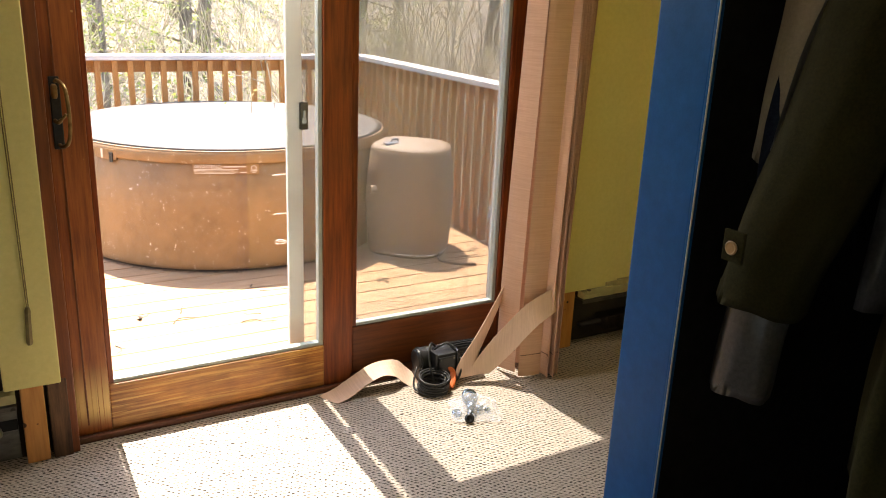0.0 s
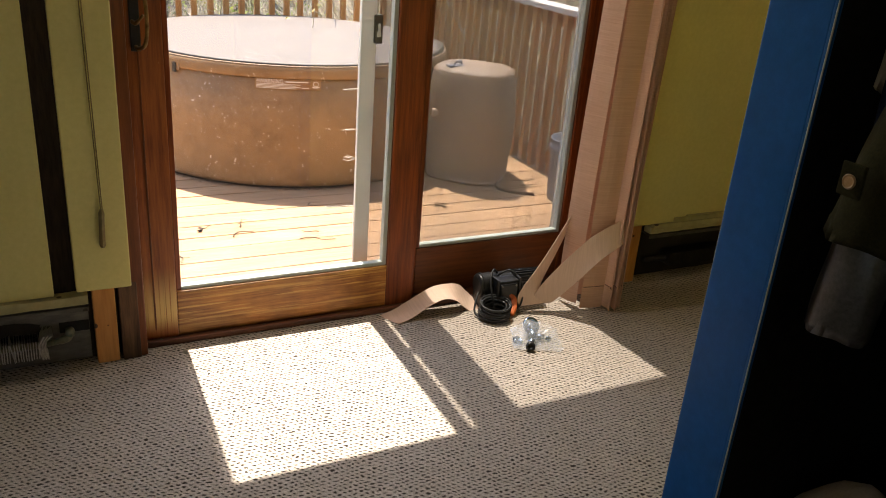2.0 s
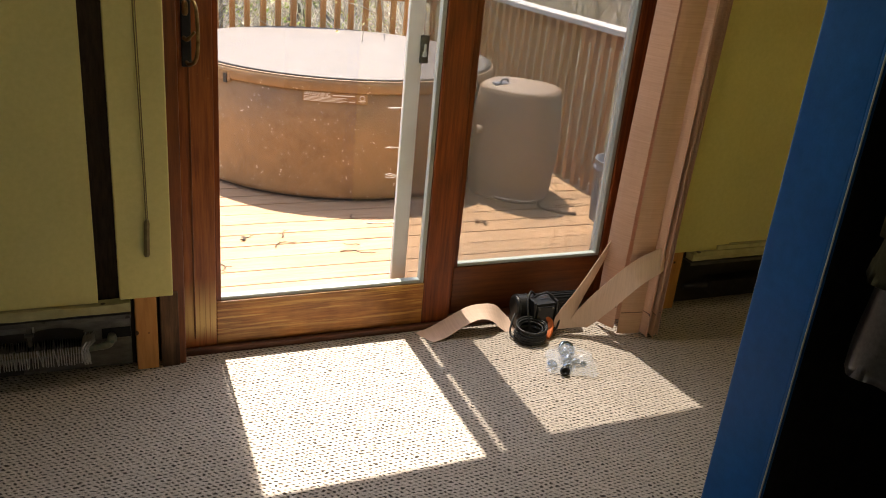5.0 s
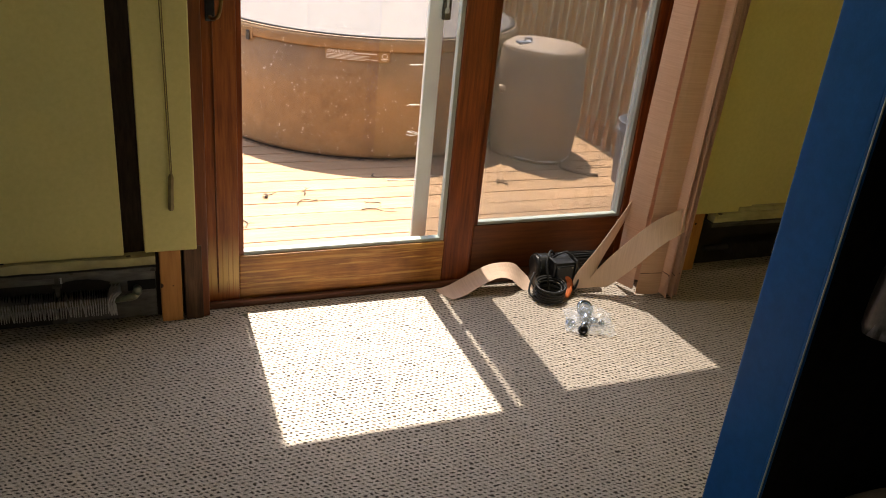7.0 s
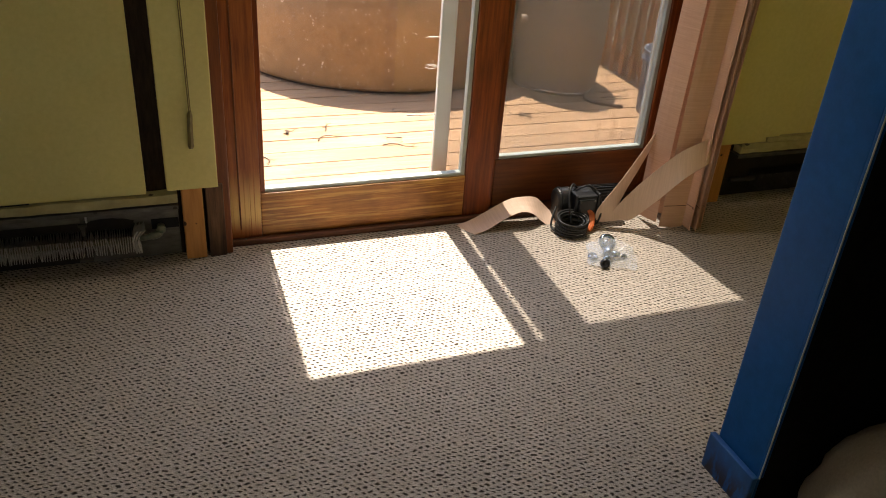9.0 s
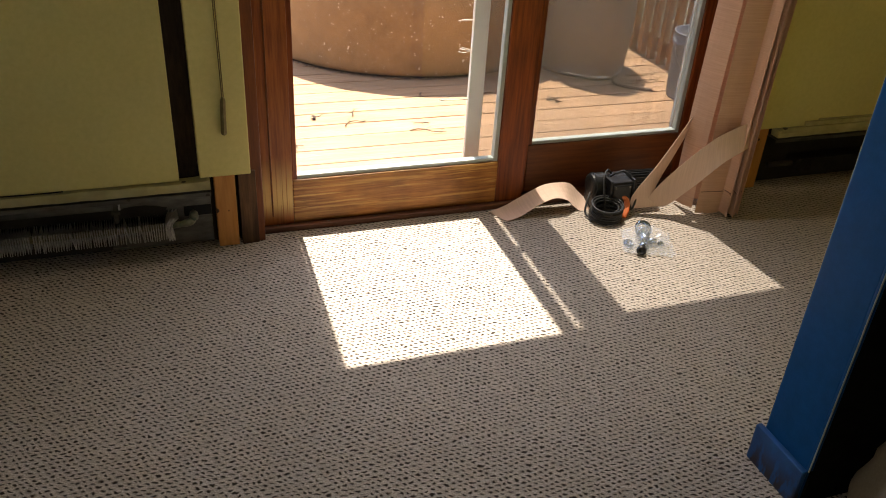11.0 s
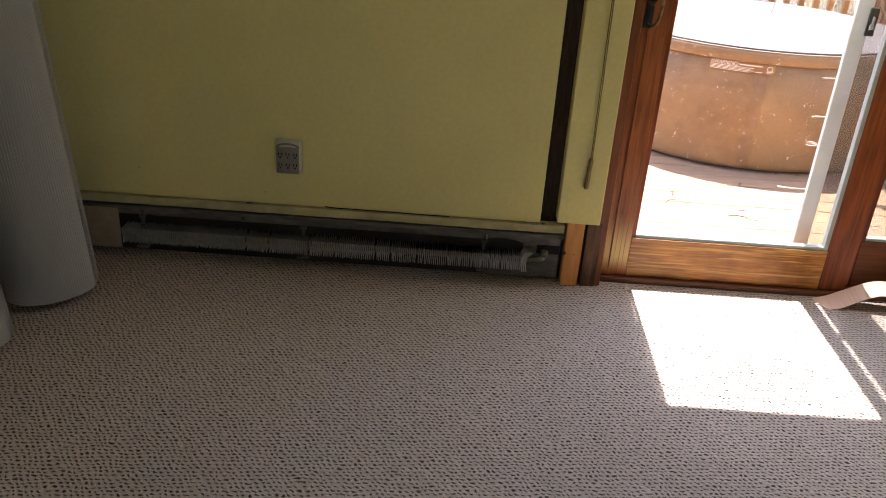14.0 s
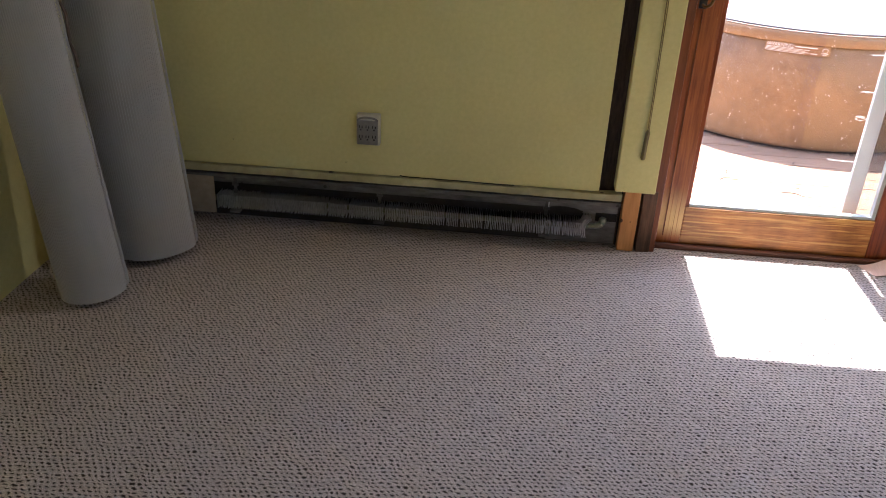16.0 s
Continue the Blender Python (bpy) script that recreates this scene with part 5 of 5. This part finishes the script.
railing("back_railing", (RAIL_X, RAIL_Y), (-3.2, RAIL_Y), 5, "orange stained baluster railing with bleached cap")
railing("side_railing", (RAIL_X + 0.02, 0.30), (RAIL_X, RAIL_Y - 0.08), 6, "orange stained side railing with bleached cap")

# ---- hot tub ----
TX, TY, TR, TTOP = 1.211, 3.017, 1.022, 0.490
tub = thing("hot_tub", (TX, TY, DZ), "round brown plastic hot tub with taupe cover", "hot tub")
H = TTOP - DZ
part("foot_ring", lathe([(TR - 0.03, 0.001), (TR - 0.022, 0.0), (TR - 0.020, 0.022), (TR - 0.03, 0.024)], (TX, TY, DZ), 96), BACKING, tub, "dark gap at the foot", True)
part("shell", lathe([(TR - 0.035, 0.020), (TR - 0.012, 0.014), (TR - 0.004, 0.024), (TR, 0.05), (TR, H * 0.5), (TR - 0.002, H - 0.085), (TR - 0.010, H - 0.080), (TR - 0.010, H - 0.072), (TR - 0.03, H - 0.066)], (TX, TY, DZ), 128), TUB, tub, smooth=True)
cover = part("cover", lathe([(TR - 0.02, H - 0.074), (TR + 0.004, H - 0.072), (TR + 0.007, H - 0.064), (TR + 0.006, H - 0.03), (TR + 0.002, H - 0.012), (TR - 0.012, H - 0.002), (TR - 0.06, H), (TR * 0.5, H + 0.026), (0.02, H + 0.044)], (TX, TY, DZ), 128), TUB, tub, "brown vinyl cover skirt", True)
part("cover_top", lathe([(TR - 0.012, H + 0.0005), (TR - 0.06, H + 0.0035), (TR * 0.5, H + 0.031), (0.03, H + 0.050)], (TX, TY, DZ), 128), TUB_LID, cover, "sun-bleached taupe vinyl top", True)
bm = bmesh.new()
add_tube(bm, [(TX + (TR - 0.003) * math.cos(a), TY + (TR - 0.003) * math.sin(a), TTOP - 0.006) for a in [2 * math.pi * i / 128 for i in range(129)]], 0.0035, 6)
part("piping", bm, TUB_TRIM, cover, "brown sewn piping", True)


def on_tub(az, z, off=0.0):
    """Place on the tub wall; az in degrees from -y towards +x."""
    a = radians(az)
    return Vector((TX + (TR + off) * math.sin(a), TY - (TR + off) * math.cos(a), z))


def curved_plate(az0, az1, z0, z1, off, thick=0.002, n=12):
    bm = bmesh.new()
    o, i_ = [], []
    for k in range(n + 1):
        az = az0 + (az1 - az0) * k / n
        o.append([bm.verts.new(on_tub(az, z, off + thick)) for z in (z0, z1)])
        i_.append([bm.verts.new(on_tub(az, z, off)) for z in (z0, z1)])
    for a, b in zip(o, o[1:]):
        bm.faces.new((a[0], b[0], b[1], a[1]))
    for a, b, c, d in zip(o, o[1:], i_, i_[1:]):
        bm.faces.new((a[1], b[1], d[1], c[1]))
        bm.faces.new((a[0], c[0], d[0], b[0]))
    bm.faces.new((o[0][0], o[0][1], i_[0][1], i_[0][0]))
    bm.faces.new((o[-1][1], o[-1][0], i_[-1][0], i_[-1][1]))
    bmesh.ops.recalc_face_normals(bm, faces=bm.faces)
    return bm


LAZ, LZ = -17.0, 0.411
wl_ = part("warning_label", curved_plate(LAZ - 9.8, LAZ + 10.2, LZ - 0.052, LZ + 0.004, 0.0005, 0.001), LABEL_BACK, tub, "tan label with pale warning print")


def bars(az0, az1, z0, z1):
    part("print_bar", curved_plate(az0, az1, z0, z1, 0.0018, 0.0012, 4), LABEL, wl_)


for k in range(4):
    bars(LAZ - 9.5, LAZ + 2.6 + (k % 2) * 1.3, LZ - 0.047 + k * 0.0072, LZ - 0.0441 + k * 0.0072)
bars(LAZ - 0.6, LAZ + 6.2, LZ - 0.012, LZ - 0.006)
bars(LAZ + 4.4, LAZ + 6.4, LZ - 0.043, LZ - 0.039)
bars(LAZ + 7.4, LAZ + 9.8, LZ - 0.036, LZ - 0.033)
bars(LAZ + 7.9, LAZ + 9.3, LZ - 0.044, LZ - 0.041)
tri = bmesh.new()
for k in range(3):
    a, b = (radians(90 + 120 * k), radians(210 + 120 * k))
    add_tube(tri, [on_tub(LAZ - 8.9 + 0.55 * math.cos(q), LZ - 0.008 + 0.009 * math.sin(q), 0.003) for q in (a, b)], 0.0013, 4)
part("warning_sign", tri, LABEL, wl_)
emb = bmesh.new()
add_tube(emb, [on_tub(LAZ + 8.6 + 0.8 * math.cos(q), LZ - 0.018 + 0.013 * math.sin(q), 0.003) for q in [2 * math.pi * i / 20 for i in range(21)]], 0.0016, 4)
part("emblem", emb, LABEL, wl_)
# the readable word
fc = bpy.data.curves.new("word", "FONT")
fc.body, fc.size, fc.align_x, fc.align_y = "WARNING:", 0.034, "CENTER", "CENTER"
fo = new("word_tmp", fc)
dg = bpy.context.evaluated_depsgraph_get()
me = bpy.data.meshes.new_from_object(fo.evaluated_get(dg))
bpy.data.objects.remove(fo)
bm = bmesh.new()
bm.from_mesh(me)
for v in bm.verts:
    v.co = on_tub(LAZ - 4.7 + math.degrees(v.co.x * 0.78 / TR), LZ - 0.009 + v.co.y, 0.0055)
part("warning_word", bm, LABEL, wl_)
# buckle strap and embossed marks
st = part("cover_strap", curved_plate(-61, -52, 0.405, 0.462, 0.002, 0.006), TUB, tub)
part("strap_edge", curved_plate(-58.2, -57.4, 0.408, 0.458, 0.008, 0.002), LABEL, st, "pale frayed strap edge")
part("strap_buckle", curved_plate(-54.6, -53.2, 0.392, 0.446, 0.007, 0.006, 3), BLACK_PLASTIC, st, "small black strap buckle")

# ---- equipment tank ----
KX, KY = 2.10, 2.10
tank = thing("equipment_cabinet", (KX, KY, DZ), "grey-brown plastic hot tub equipment cabinet", "cabinet")
TH = 0.462 - DZ


def tank_shape(a):
    return 1.0 + 0.05 * math.cos(4 * a) - 0.03 * math.cos(2 * a)


part("body", lathe([(0.240, 0.002), (0.257, 0.0), (0.265, 0.03), (0.281, 0.22), (0.285, 0.36), (0.276, 0.50), (0.258, TH - 0.04), (0.246, TH - 0.012), (0.225, TH), (0.13, TH + 0.016), (0.03, TH + 0.022)], (KX, KY, DZ), 64, tank_shape), TANK, tank, smooth=True)
bm = bmesh.new()
for a0 in (-125, -95, -62):
    add_tube(bm, [(KX + 0.266 * tank_shape(radians(a)) * math.cos(radians(a)), KY + 0.266 * tank_shape(radians(a)) * math.sin(radians(a)), DZ + 0.022) for a in range(a0 - 12, a0 + 13, 4)], 0.006, 5)
part("foot_rim", bm, LABEL, tank, "pale chipped foot rim")
part("lid_line", add_tube(bmesh.new(), [(KX + 0.255 * tank_shape(a) * math.cos(a), KY + 0.255 * tank_shape(a) * math.sin(a), DZ + TH - 0.016) for a in [2 * math.pi * i / 64 for i in range(65)]], 0.003, 5), TUB_TRIM, tank)
bm = bmesh.new()
add_box(bm, (KX - 0.20, KY - 0.06, DZ + TH + 0.002), (KX - 0.09, KY + 0.0, DZ + TH + 0.018), 0.005)
add_tube(bm, [(KX - 0.16, KY - 0.03, DZ + TH + 0.015), (KX - 0.15, KY - 0.03, DZ + TH + 0.035), (KX - 0.11, KY - 0.02, DZ + TH + 0.035), (KX - 0.10, KY - 0.02, DZ + TH + 0.015)], 0.007, 8)
part("hatch", bm, BUCKET, tank, "small grey hatch handle")
part("pipe_port", add_tube(bmesh.new(), [(KX - 0.262, KY - 0.06, 0.20), (KX - 0.300, KY - 0.05, 0.20)], 0.026, 14), TANK, tank, "short pipe coupling")

# ---- bucket ----
BX, BY = 2.478, 1.49
bucket = thing("bucket", (BX, BY, DZ), "grey plastic bucket with printed letters", "bucket")
part("body", lathe([(0.11, 0.004), (0.128, 0.0), (0.130, 0.01), (0.138, 0.16), (0.143, 0.295), (0.150, 0.30), (0.150, 0.325), (0.145, 0.33), (0.146, 0.36), (0.150, 0.365), (0.147, 0.37), (0.140, 0.365), (0.136, 0.302), (0.02, 0.300)], (BX, BY, DZ), 40), BUCKET, bucket, smooth=True)
part("bail_handle", add_tube(bmesh.new(), spline([(BX - 0.15, BY, DZ + 0.31), (BX - 0.165, BY - 0.05, DZ + 0.24), (BX - 0.13, BY - 0.13, DZ + 0.17), (BX, BY - 0.165, DZ + 0.14), (BX + 0.13, BY - 0.13, DZ + 0.17), (BX + 0.15, BY, DZ + 0.31)], 6), 0.003, 6), GALV, bucket)
def bucket_plate(a0, a1, z0, z1, off, thick):
    bm = bmesh.new()
    rows = []
    for k in range(9):
        a = radians(a0 + (a1 - a0) * k / 8)
        rows.append([bm.verts.new((BX + (0.130 + 0.045 * z + o) * math.cos(a), BY + (0.130 + 0.045 * z + o) * math.sin(a), DZ + z)) for o, z in ((off, z0), (off, z1), (off + thick, z1), (off + thick, z0))])
    for p, q in zip(rows, rows[1:]):
        for k in range(4):
            bm.faces.new((p[k], p[(k + 1) % 4], q[(k + 1) % 4], q[k]))
    bm.faces.new(rows[0])
    bm.faces.new(rows[-1][::-1])
    bmesh.ops.recalc_face_normals(bm, faces=bm.faces)
    return bm


blab = part("printed_label", bucket_plate(205, 262, 0.105, 0.215, 0.001, 0.001), BLACK_PLASTIC, bucket, "dark printed label")
for a0 in (214, 226, 238, 249):
    for dz in (0.0, 0.026, 0.052):
        part("printed_bar", bucket_plate(a0, a0 + 8, 0.128 + dz, 0.138 + dz, 0.0021, 0.001), BUCKET_PRINT, blab)
rnd = random.Random(19)
bm = bmesh.new()
for k in range(420):
    a, r = rnd.uniform(0, 6.28), 0.125 * math.sqrt(rnd.random())
    c = Vector((BX + r * math.cos(a), BY + r * math.sin(a), DZ + 0.318 + rnd.uniform(-0.012, 0.018)))
    q = rnd.uniform(0, 6.28)
    u = Vector((math.cos(q), math.sin(q), rnd.uniform(-0.6, 0.6))) * rnd.uniform(0.006, 0.018)
    w = Vector((-math.sin(q), math.cos(q), rnd.uniform(-0.6, 0.6))) * 0.005
    bm.faces.new([bm.verts.new(c + v) for v in (-u, -w, u, w)])
solo("bucket_leaves", bm, TWIG, "dead leaves and twigs filling the bucket", "leaves", "stuff")
part("hose", add_tube(bmesh.new(), spline([(BX - 0.18, BY + 0.10, DZ + 0.012), (BX - 0.28, BY + 0.16, DZ + 0.010), (BX - 0.34, BY + 0.26, DZ + 0.010), (BX - 0.26, BY + 0.40, DZ + 0.010)], 6), 0.010, 8), BACKING, bucket, "short dark hose end")

# ---- twigs and leaves on the deck ----
rnd = random.Random(8)


def twig(x, y, s, ang):
    bm = bmesh.new()
    p = [Vector((x, y, DZ + 0.006))]
    a = ang
    for k in range(5):
        a += rnd.uniform(-0.7, 0.7)
        p.append(p[-1] + Vector((math.cos(a), math.sin(a), 0)) * s / 5 + Vector((0, 0, rnd.uniform(-0.001, 0.003))))
        if k in (1, 3):
            q = p[-1] + Vector((math.cos(a + 1.0), math.sin(a + 1.0), 0.05)) * s * 0.22
            add_tube(bm, [p[-1], q], 0.0015, 4)
    add_tube(bm, p, [0.003, 0.0028, 0.0025, 0.002, 0.0017, 0.0012], 5)
    return solo("twig", bm, TWIG, "small dead twig on deck boards", "twig", base=(x, y, DZ), group="twigs on the deck")


for x, y, s, a in ((0.76, 1.29, 0.19, 0.5), (0.46, 1.40, 0.15, 1.2), (0.17, 1.25, 0.13, -0.8), (0.31, 1.52, 0.09, 0.2), (0.52, 1.52, 0.10, 0.9), (0.88, 1.36, 0.09, 2.6), (1.62, 1.56, 0.09, 0.1), (1.70, 1.58, 0.07, 2.4), (1.25, 1.1, 0.05, 0.1), (2.25, 1.75, 0.22, 1.1), (2.30, 1.86, 0.26, 0.6), (2.36, 1.72, 0.20, 1.6)):
    twig(x, y, s, a)
for x, y, s in ((0.33, 1.525, 0.014), (1.63, 1.565, 0.014), (1.67, 1.54, 0.013), (2.2, 1.65, 0.012), (0.95, 1.75, 0.010)):
    bm = bmesh.new()
    for k in range(5):
        a = rnd.uniform(0, 6.28)
        c = Vector((x + rnd.uniform(-s, s) * 0.6, y + rnd.uniform(-s, s) * 0.6, DZ + 0.004 + 0.004 * k))
        u = Vector((math.cos(a), math.sin(a), rnd.uniform(-0.4, 0.4))) * s
        w = Vector((-math.sin(a), math.cos(a), rnd.uniform(-0.3, 0.3))) * s * 0.5
        bm.faces.new([bm.verts.new(c + q) for q in (-u, -w, u, w)])
    solo("dead_leaf", bm, TWIG, "curled dry leaf on deck boards", "leaf", base=(x, y, DZ), group="leaves on the deck")

rnd = random.Random(31)
bm = bmesh.new()
for k in range(420):
    a = radians(rnd.gauss(-20, 34))
    r = TR + abs(rnd.gauss(0, 0.012)) - 0.008
    c = Vector((TX + r * math.sin(a), TY - r * math.cos(a), DZ + 0.003 + rnd.random() * 0.006))
    s = rnd.uniform(0.004, 0.013)
    q = rnd.uniform(0, 6.28)
    u = Vector((math.cos(q), math.sin(q), rnd.uniform(-0.3, 0.5))) * s
    w = Vector((-math.sin(q), math.cos(q), rnd.uniform(-0.3, 0.3))) * s * 0.4
    bm.faces.new([bm.verts.new(c + v) for v in (-u, -w, u, w)])
solo("tub_foot_debris", bm, TWIG, "dry leaf crumbs along the tub foot", "debris", "stuff")

# ---- hillside and woods ----
def ground_z(x, y):
    if y < 4.2:
        base = -1.6
    else:
        base = -1.6 + 2.3 * min(1.0, (y - 4.2) / 14.0) + max(0.0, y - 18) * 0.10
    return base + 0.18 * noise.noise(Vector((x * 0.35, y * 0.35, 0.3))) + 0.06 * noise.noise(Vector((x * 1.3, y * 1.3, 5)))


bm = bmesh.new()
xs = [-400, -200, -90, -45] + [-30 + i * 0.75 for i in range(81)] + [45, 90, 200, 400]
ys = [-300, -60, -20, -6] + [0.3 + i * 0.6 for i in range(70)] + [55, 80, 150, 400]
grid = [[bm.verts.new((x, yy, min(ground_z(x, yy), 14.0) if yy > 0 else -1.7)) for x in xs] for yy in ys]
for a, b in zip(grid, grid[1:]):
    for k in range(len(xs) - 1):
        bm.faces.new((a[k], a[k + 1], b[k + 1], b[k]))
solo("ground", bm, GROUND, "wooded hillside covered in brown leaf litter", "ground", "structure", smooth=True)

rnd = random.Random(77)
bm = bmesh.new()
for k in range(9000):
    yy = 4.0 + 16 * rnd.random() ** 1.3
    x = rnd.uniform(-6, 13)
    s = rnd.uniform(0.03, 0.075)
    a = rnd.uniform(0, 6.28)
    c = Vector((x, yy, ground_z(x, yy) + rnd.uniform(0.01, 0.05)))
    u = Vector((math.cos(a), math.sin(a), rnd.uniform(-0.6, 0.6))) * s
    w = Vector((-math.sin(a), math.cos(a), rnd.uniform(-0.6, 0.6))) * s * 0.55
    bm.faces.new([bm.verts.new(c + q) for q in (-u, -w, u, w)])
solo("leaf_litter", bm, LITTER, "scattered brown fallen leaves on hillside", "leaves", "stuff")


def leaves_at(bm, c, n, spread, size, r):
    for _ in range(n):
        p = c + Vector((r.gauss(0, spread), r.gauss(0, spread), r.gauss(0, spread * 0.7)))
        a, t = r.uniform(0, 6.28), r.uniform(-0.9, 0.9)
        s = size * r.uniform(0.6, 1.3)
        u = Vector((math.cos(a) * math.cos(t), math.sin(a) * math.cos(t), math.sin(t))) * s
        w = u.cross(Vector((r.uniform(-1, 1), r.uniform(-1, 1), r.uniform(-1, 1)))).normalized() * s * 0.5
        bm.faces.new([bm.verts.new(p + q) for q in (-u, -w * 0.8, u, w)])


def tree(x, yy, h, r0, seed, leafy, label):
    r = random.Random(seed)
    z = ground_z(x, yy) - 0.1
    t = thing("tree", (x, yy, z), label, "tree", "trees on the hillside")
    lean = (r.gauss(0, 0.06), r.gauss(0, 0.06))
    pts = [Vector((x + lean[0] * h * u + 0.10 * math.sin(5 * u + seed), yy + lean[1] * h * u + 0.08 * math.cos(4 * u + seed), z + h * u)) for u in [i / 9 for i in range(10)]]
    bt, bl = bmesh.new(), bmesh.new()
    add_tube(bt, pts, [0.75 * r0 * (1.25 if i == 0 else 1.0 - 0.085 * i) for i in range(10)], 9)
    for k in range(26):
        u = 0.10 + 0.88 * k / 26
        i = min(8, int(u * 9))
        p = pts[i].lerp(pts[i + 1], u * 9 - i)
        a = r.uniform(0, 6.28)
        L = h * r.uniform(0.10, 0.24) * (1.25 - u)
        q = [p]
        for s in range(4):
            a += r.uniform(-0.5, 0.5)
            q.append(q[-1] + Vector((math.cos(a), math.sin(a), r.uniform(0.0, 0.55))) * L / 4)
        rr = 0.55 * r0 * (1 - 0.8 * u) * 0.30
        add_tube(bt, q, [rr, rr * 0.8, rr * 0.6, rr * 0.4, rr * 0.2], 5)
        for s in (2, 3, 4):
            b2 = q[s] + Vector((r.uniform(-1, 1), r.uniform(-1, 1), r.uniform(-0.2, 0.6))) * L * 0.3
            add_tube(bt, [q[s], b2], [rr * 0.3, rr * 0.08], 4)
            leaves_at(bl, q[s].lerp(b2, 0.6), leafy * 3, 0.17 + L * 0.12, 0.032, r)
    part("trunk", bt, BARK, t, smooth=True)
    if leafy:
        part("crown", bl, LEAF, t, "sparse light green spring leaves")
    return t


TREES = [(-1.6, 9.5, 7.5, 0.13, 9), (0.2, 11.0, 8, 0.10, 8), (1.15, 8.8, 7, 0.065, 7), (2.6, 10.5, 8, 0.15, 8), (3.4, 12.5, 8.5, 0.18, 6), (4.6, 9.4, 7, 0.09, 8), (6.0, 11.5, 8, 0.14, 7),
         (-3.4, 12.0, 8, 0.15, 8), (7.6, 13.5, 9, 0.17, 7), (1.9, 14.5, 9, 0.16, 8), (0.6, 17.0, 9, 0.2, 7), (4.2, 17.5, 9, 0.2, 8), (8.6, 17.0, 9, 0.2, 7), (-2.0, 17.5, 9, 0.18, 8), (6.4, 20.5, 10, 0.22, 7), (2.4, 21.0, 10, 0.22, 8), (11.0, 15.0, 9, 0.2, 7), (-5.0, 18.0, 9, 0.2, 7)]
for k, (x, yy, h, r0, lf) in enumerate(TREES):
    tree(x, yy, h, r0, 100 + k, lf, "slim tree with sparse light green spring leaves")


def shrub(x, yy, h, seed, n, leaf_mat, m, leafn, label, spread=0.55, size=0.022):
    r = random.Random(seed)
    z = ground_z(x, yy) - 0.05
    t = thing("shrub", (x, yy, z), label, "shrub", "shrubs behind the railing")
    bt, bl = bmesh.new(), bmesh.new()
    for k in range(n):
        a = r.uniform(0, 6.28)
        L = h * r.uniform(0.6, 1.1)
        el = r.uniform(0.75, 1.45)
        q = [Vector((x + r.gauss(0, 0.12), yy + r.gauss(0, 0.12), z))]
        d = Vector((math.cos(a) * math.cos(el), math.sin(a) * math.cos(el), math.sin(el)))
        for s in range(7):
            d = (d + Vector((r.gauss(0, 0.14), r.gauss(0, 0.14), r.gauss(-0.05 * spread, 0.10)))).normalized()
            q.append(q[-1] + d * L / 7)
            if s > 1:
                for _ in range(2):
                    e = (d + Vector((r.uniform(-1, 1), r.uniform(-1, 1), r.uniform(-0.3, 0.8))) * 0.8).normalized()
                    tip = q[-1] + e * L * r.uniform(0.10, 0.24)
                    mid = q[-1].lerp(tip, 0.5) + Vector((0, 0, r.uniform(-0.02, 0.04)))
                    add_tube(bt, [q[-1], mid, tip], [0.0045, 0.0032, 0.0015], 4, caps=False)
                    if leafn:
                        leaves_at(bl, tip, leafn, 0.05, size, r)
        add_tube(bt, q, [0.012 - 0.0013 * i for i in range(8)], 5, caps=False)
    part("branches", bt, m, t)
    if leafn:
        part("foliage", bl, leaf_mat, t)
    return t


for x, yy, h, n in ((3.5, 4.5, 2.9, 60), (4.2, 3.7, 2.8, 50), (4.5, 5.4, 3.0, 60), (3.2, 5.8, 2.7, 55), (5.4, 4.6, 3.0, 45), (3.9, 7.0, 2.9, 50), (5.2, 6.6, 3.0, 45)):
    shrub(x, yy, h, int(200 + x * 10 + yy), n, LEAF_TAN, BRANCH, 2, "arching bare tan shrub with small buds", size=0.016)
for x, yy, h, n, lf in ((2.2, 7.4, 1.7, 26, 3), (-0.4, 7.2, 1.6, 26, 2), (0.9, 7.9, 1.7, 26, 2), (0.9, 10.2, 2.3, 26, 4), (3.2, 9.6, 2.3, 26, 4), (-2.4, 8.4, 1.9, 24, 3), (1.6, 6.2, 1.3, 24, 1), (-1.4, 6.6, 1.4, 24, 1), (0.2, 9.0, 2.0, 24, 3), (2.0, 9.4, 2.2, 24, 4), (5.2, 9.8, 2.6, 26, 4), (-0.6, 11.5, 2.6, 24, 5), (2.4, 12.2, 2.8, 24, 5), (4.4, 12.6, 2.8, 24, 5), (1.0, 13.4, 3.0, 24, 5)):
    shrub(x, yy, h, int(300 + x * 17 + yy * 3), n, LEAF, BRANCH, lf, "leafing green brush in the woods", size=0.024)
for k, (x, yy, s) in enumerate(((1.9, 9.2, 0.42), (2.7, 9.0, 0.34), (0.3, 9.6, 0.38), (3.6, 8.4, 0.30), (-1.0, 10.6, 0.45))):
    bm = bmesh.new()
    bmesh.ops.create_icosphere(bm, subdivisions=3, radius=1.0)
    for v in bm.verts:
        f = 1 + 0.28 * noise.noise(v.co * 1.6 + Vector((k * 7, 0, 0)))
        v.co = Vector((v.co.x * s * 1.4 * f + x, v.co.y * s * f + yy, v.co.z * s * 0.7 * f + ground_z(x, yy) + s * 0.2))
    solo("boulder", bm, STONE, "grey boulder among the leaf litter", "rock", base=(x, yy, ground_z(x, yy)), smooth=True, group="boulders")
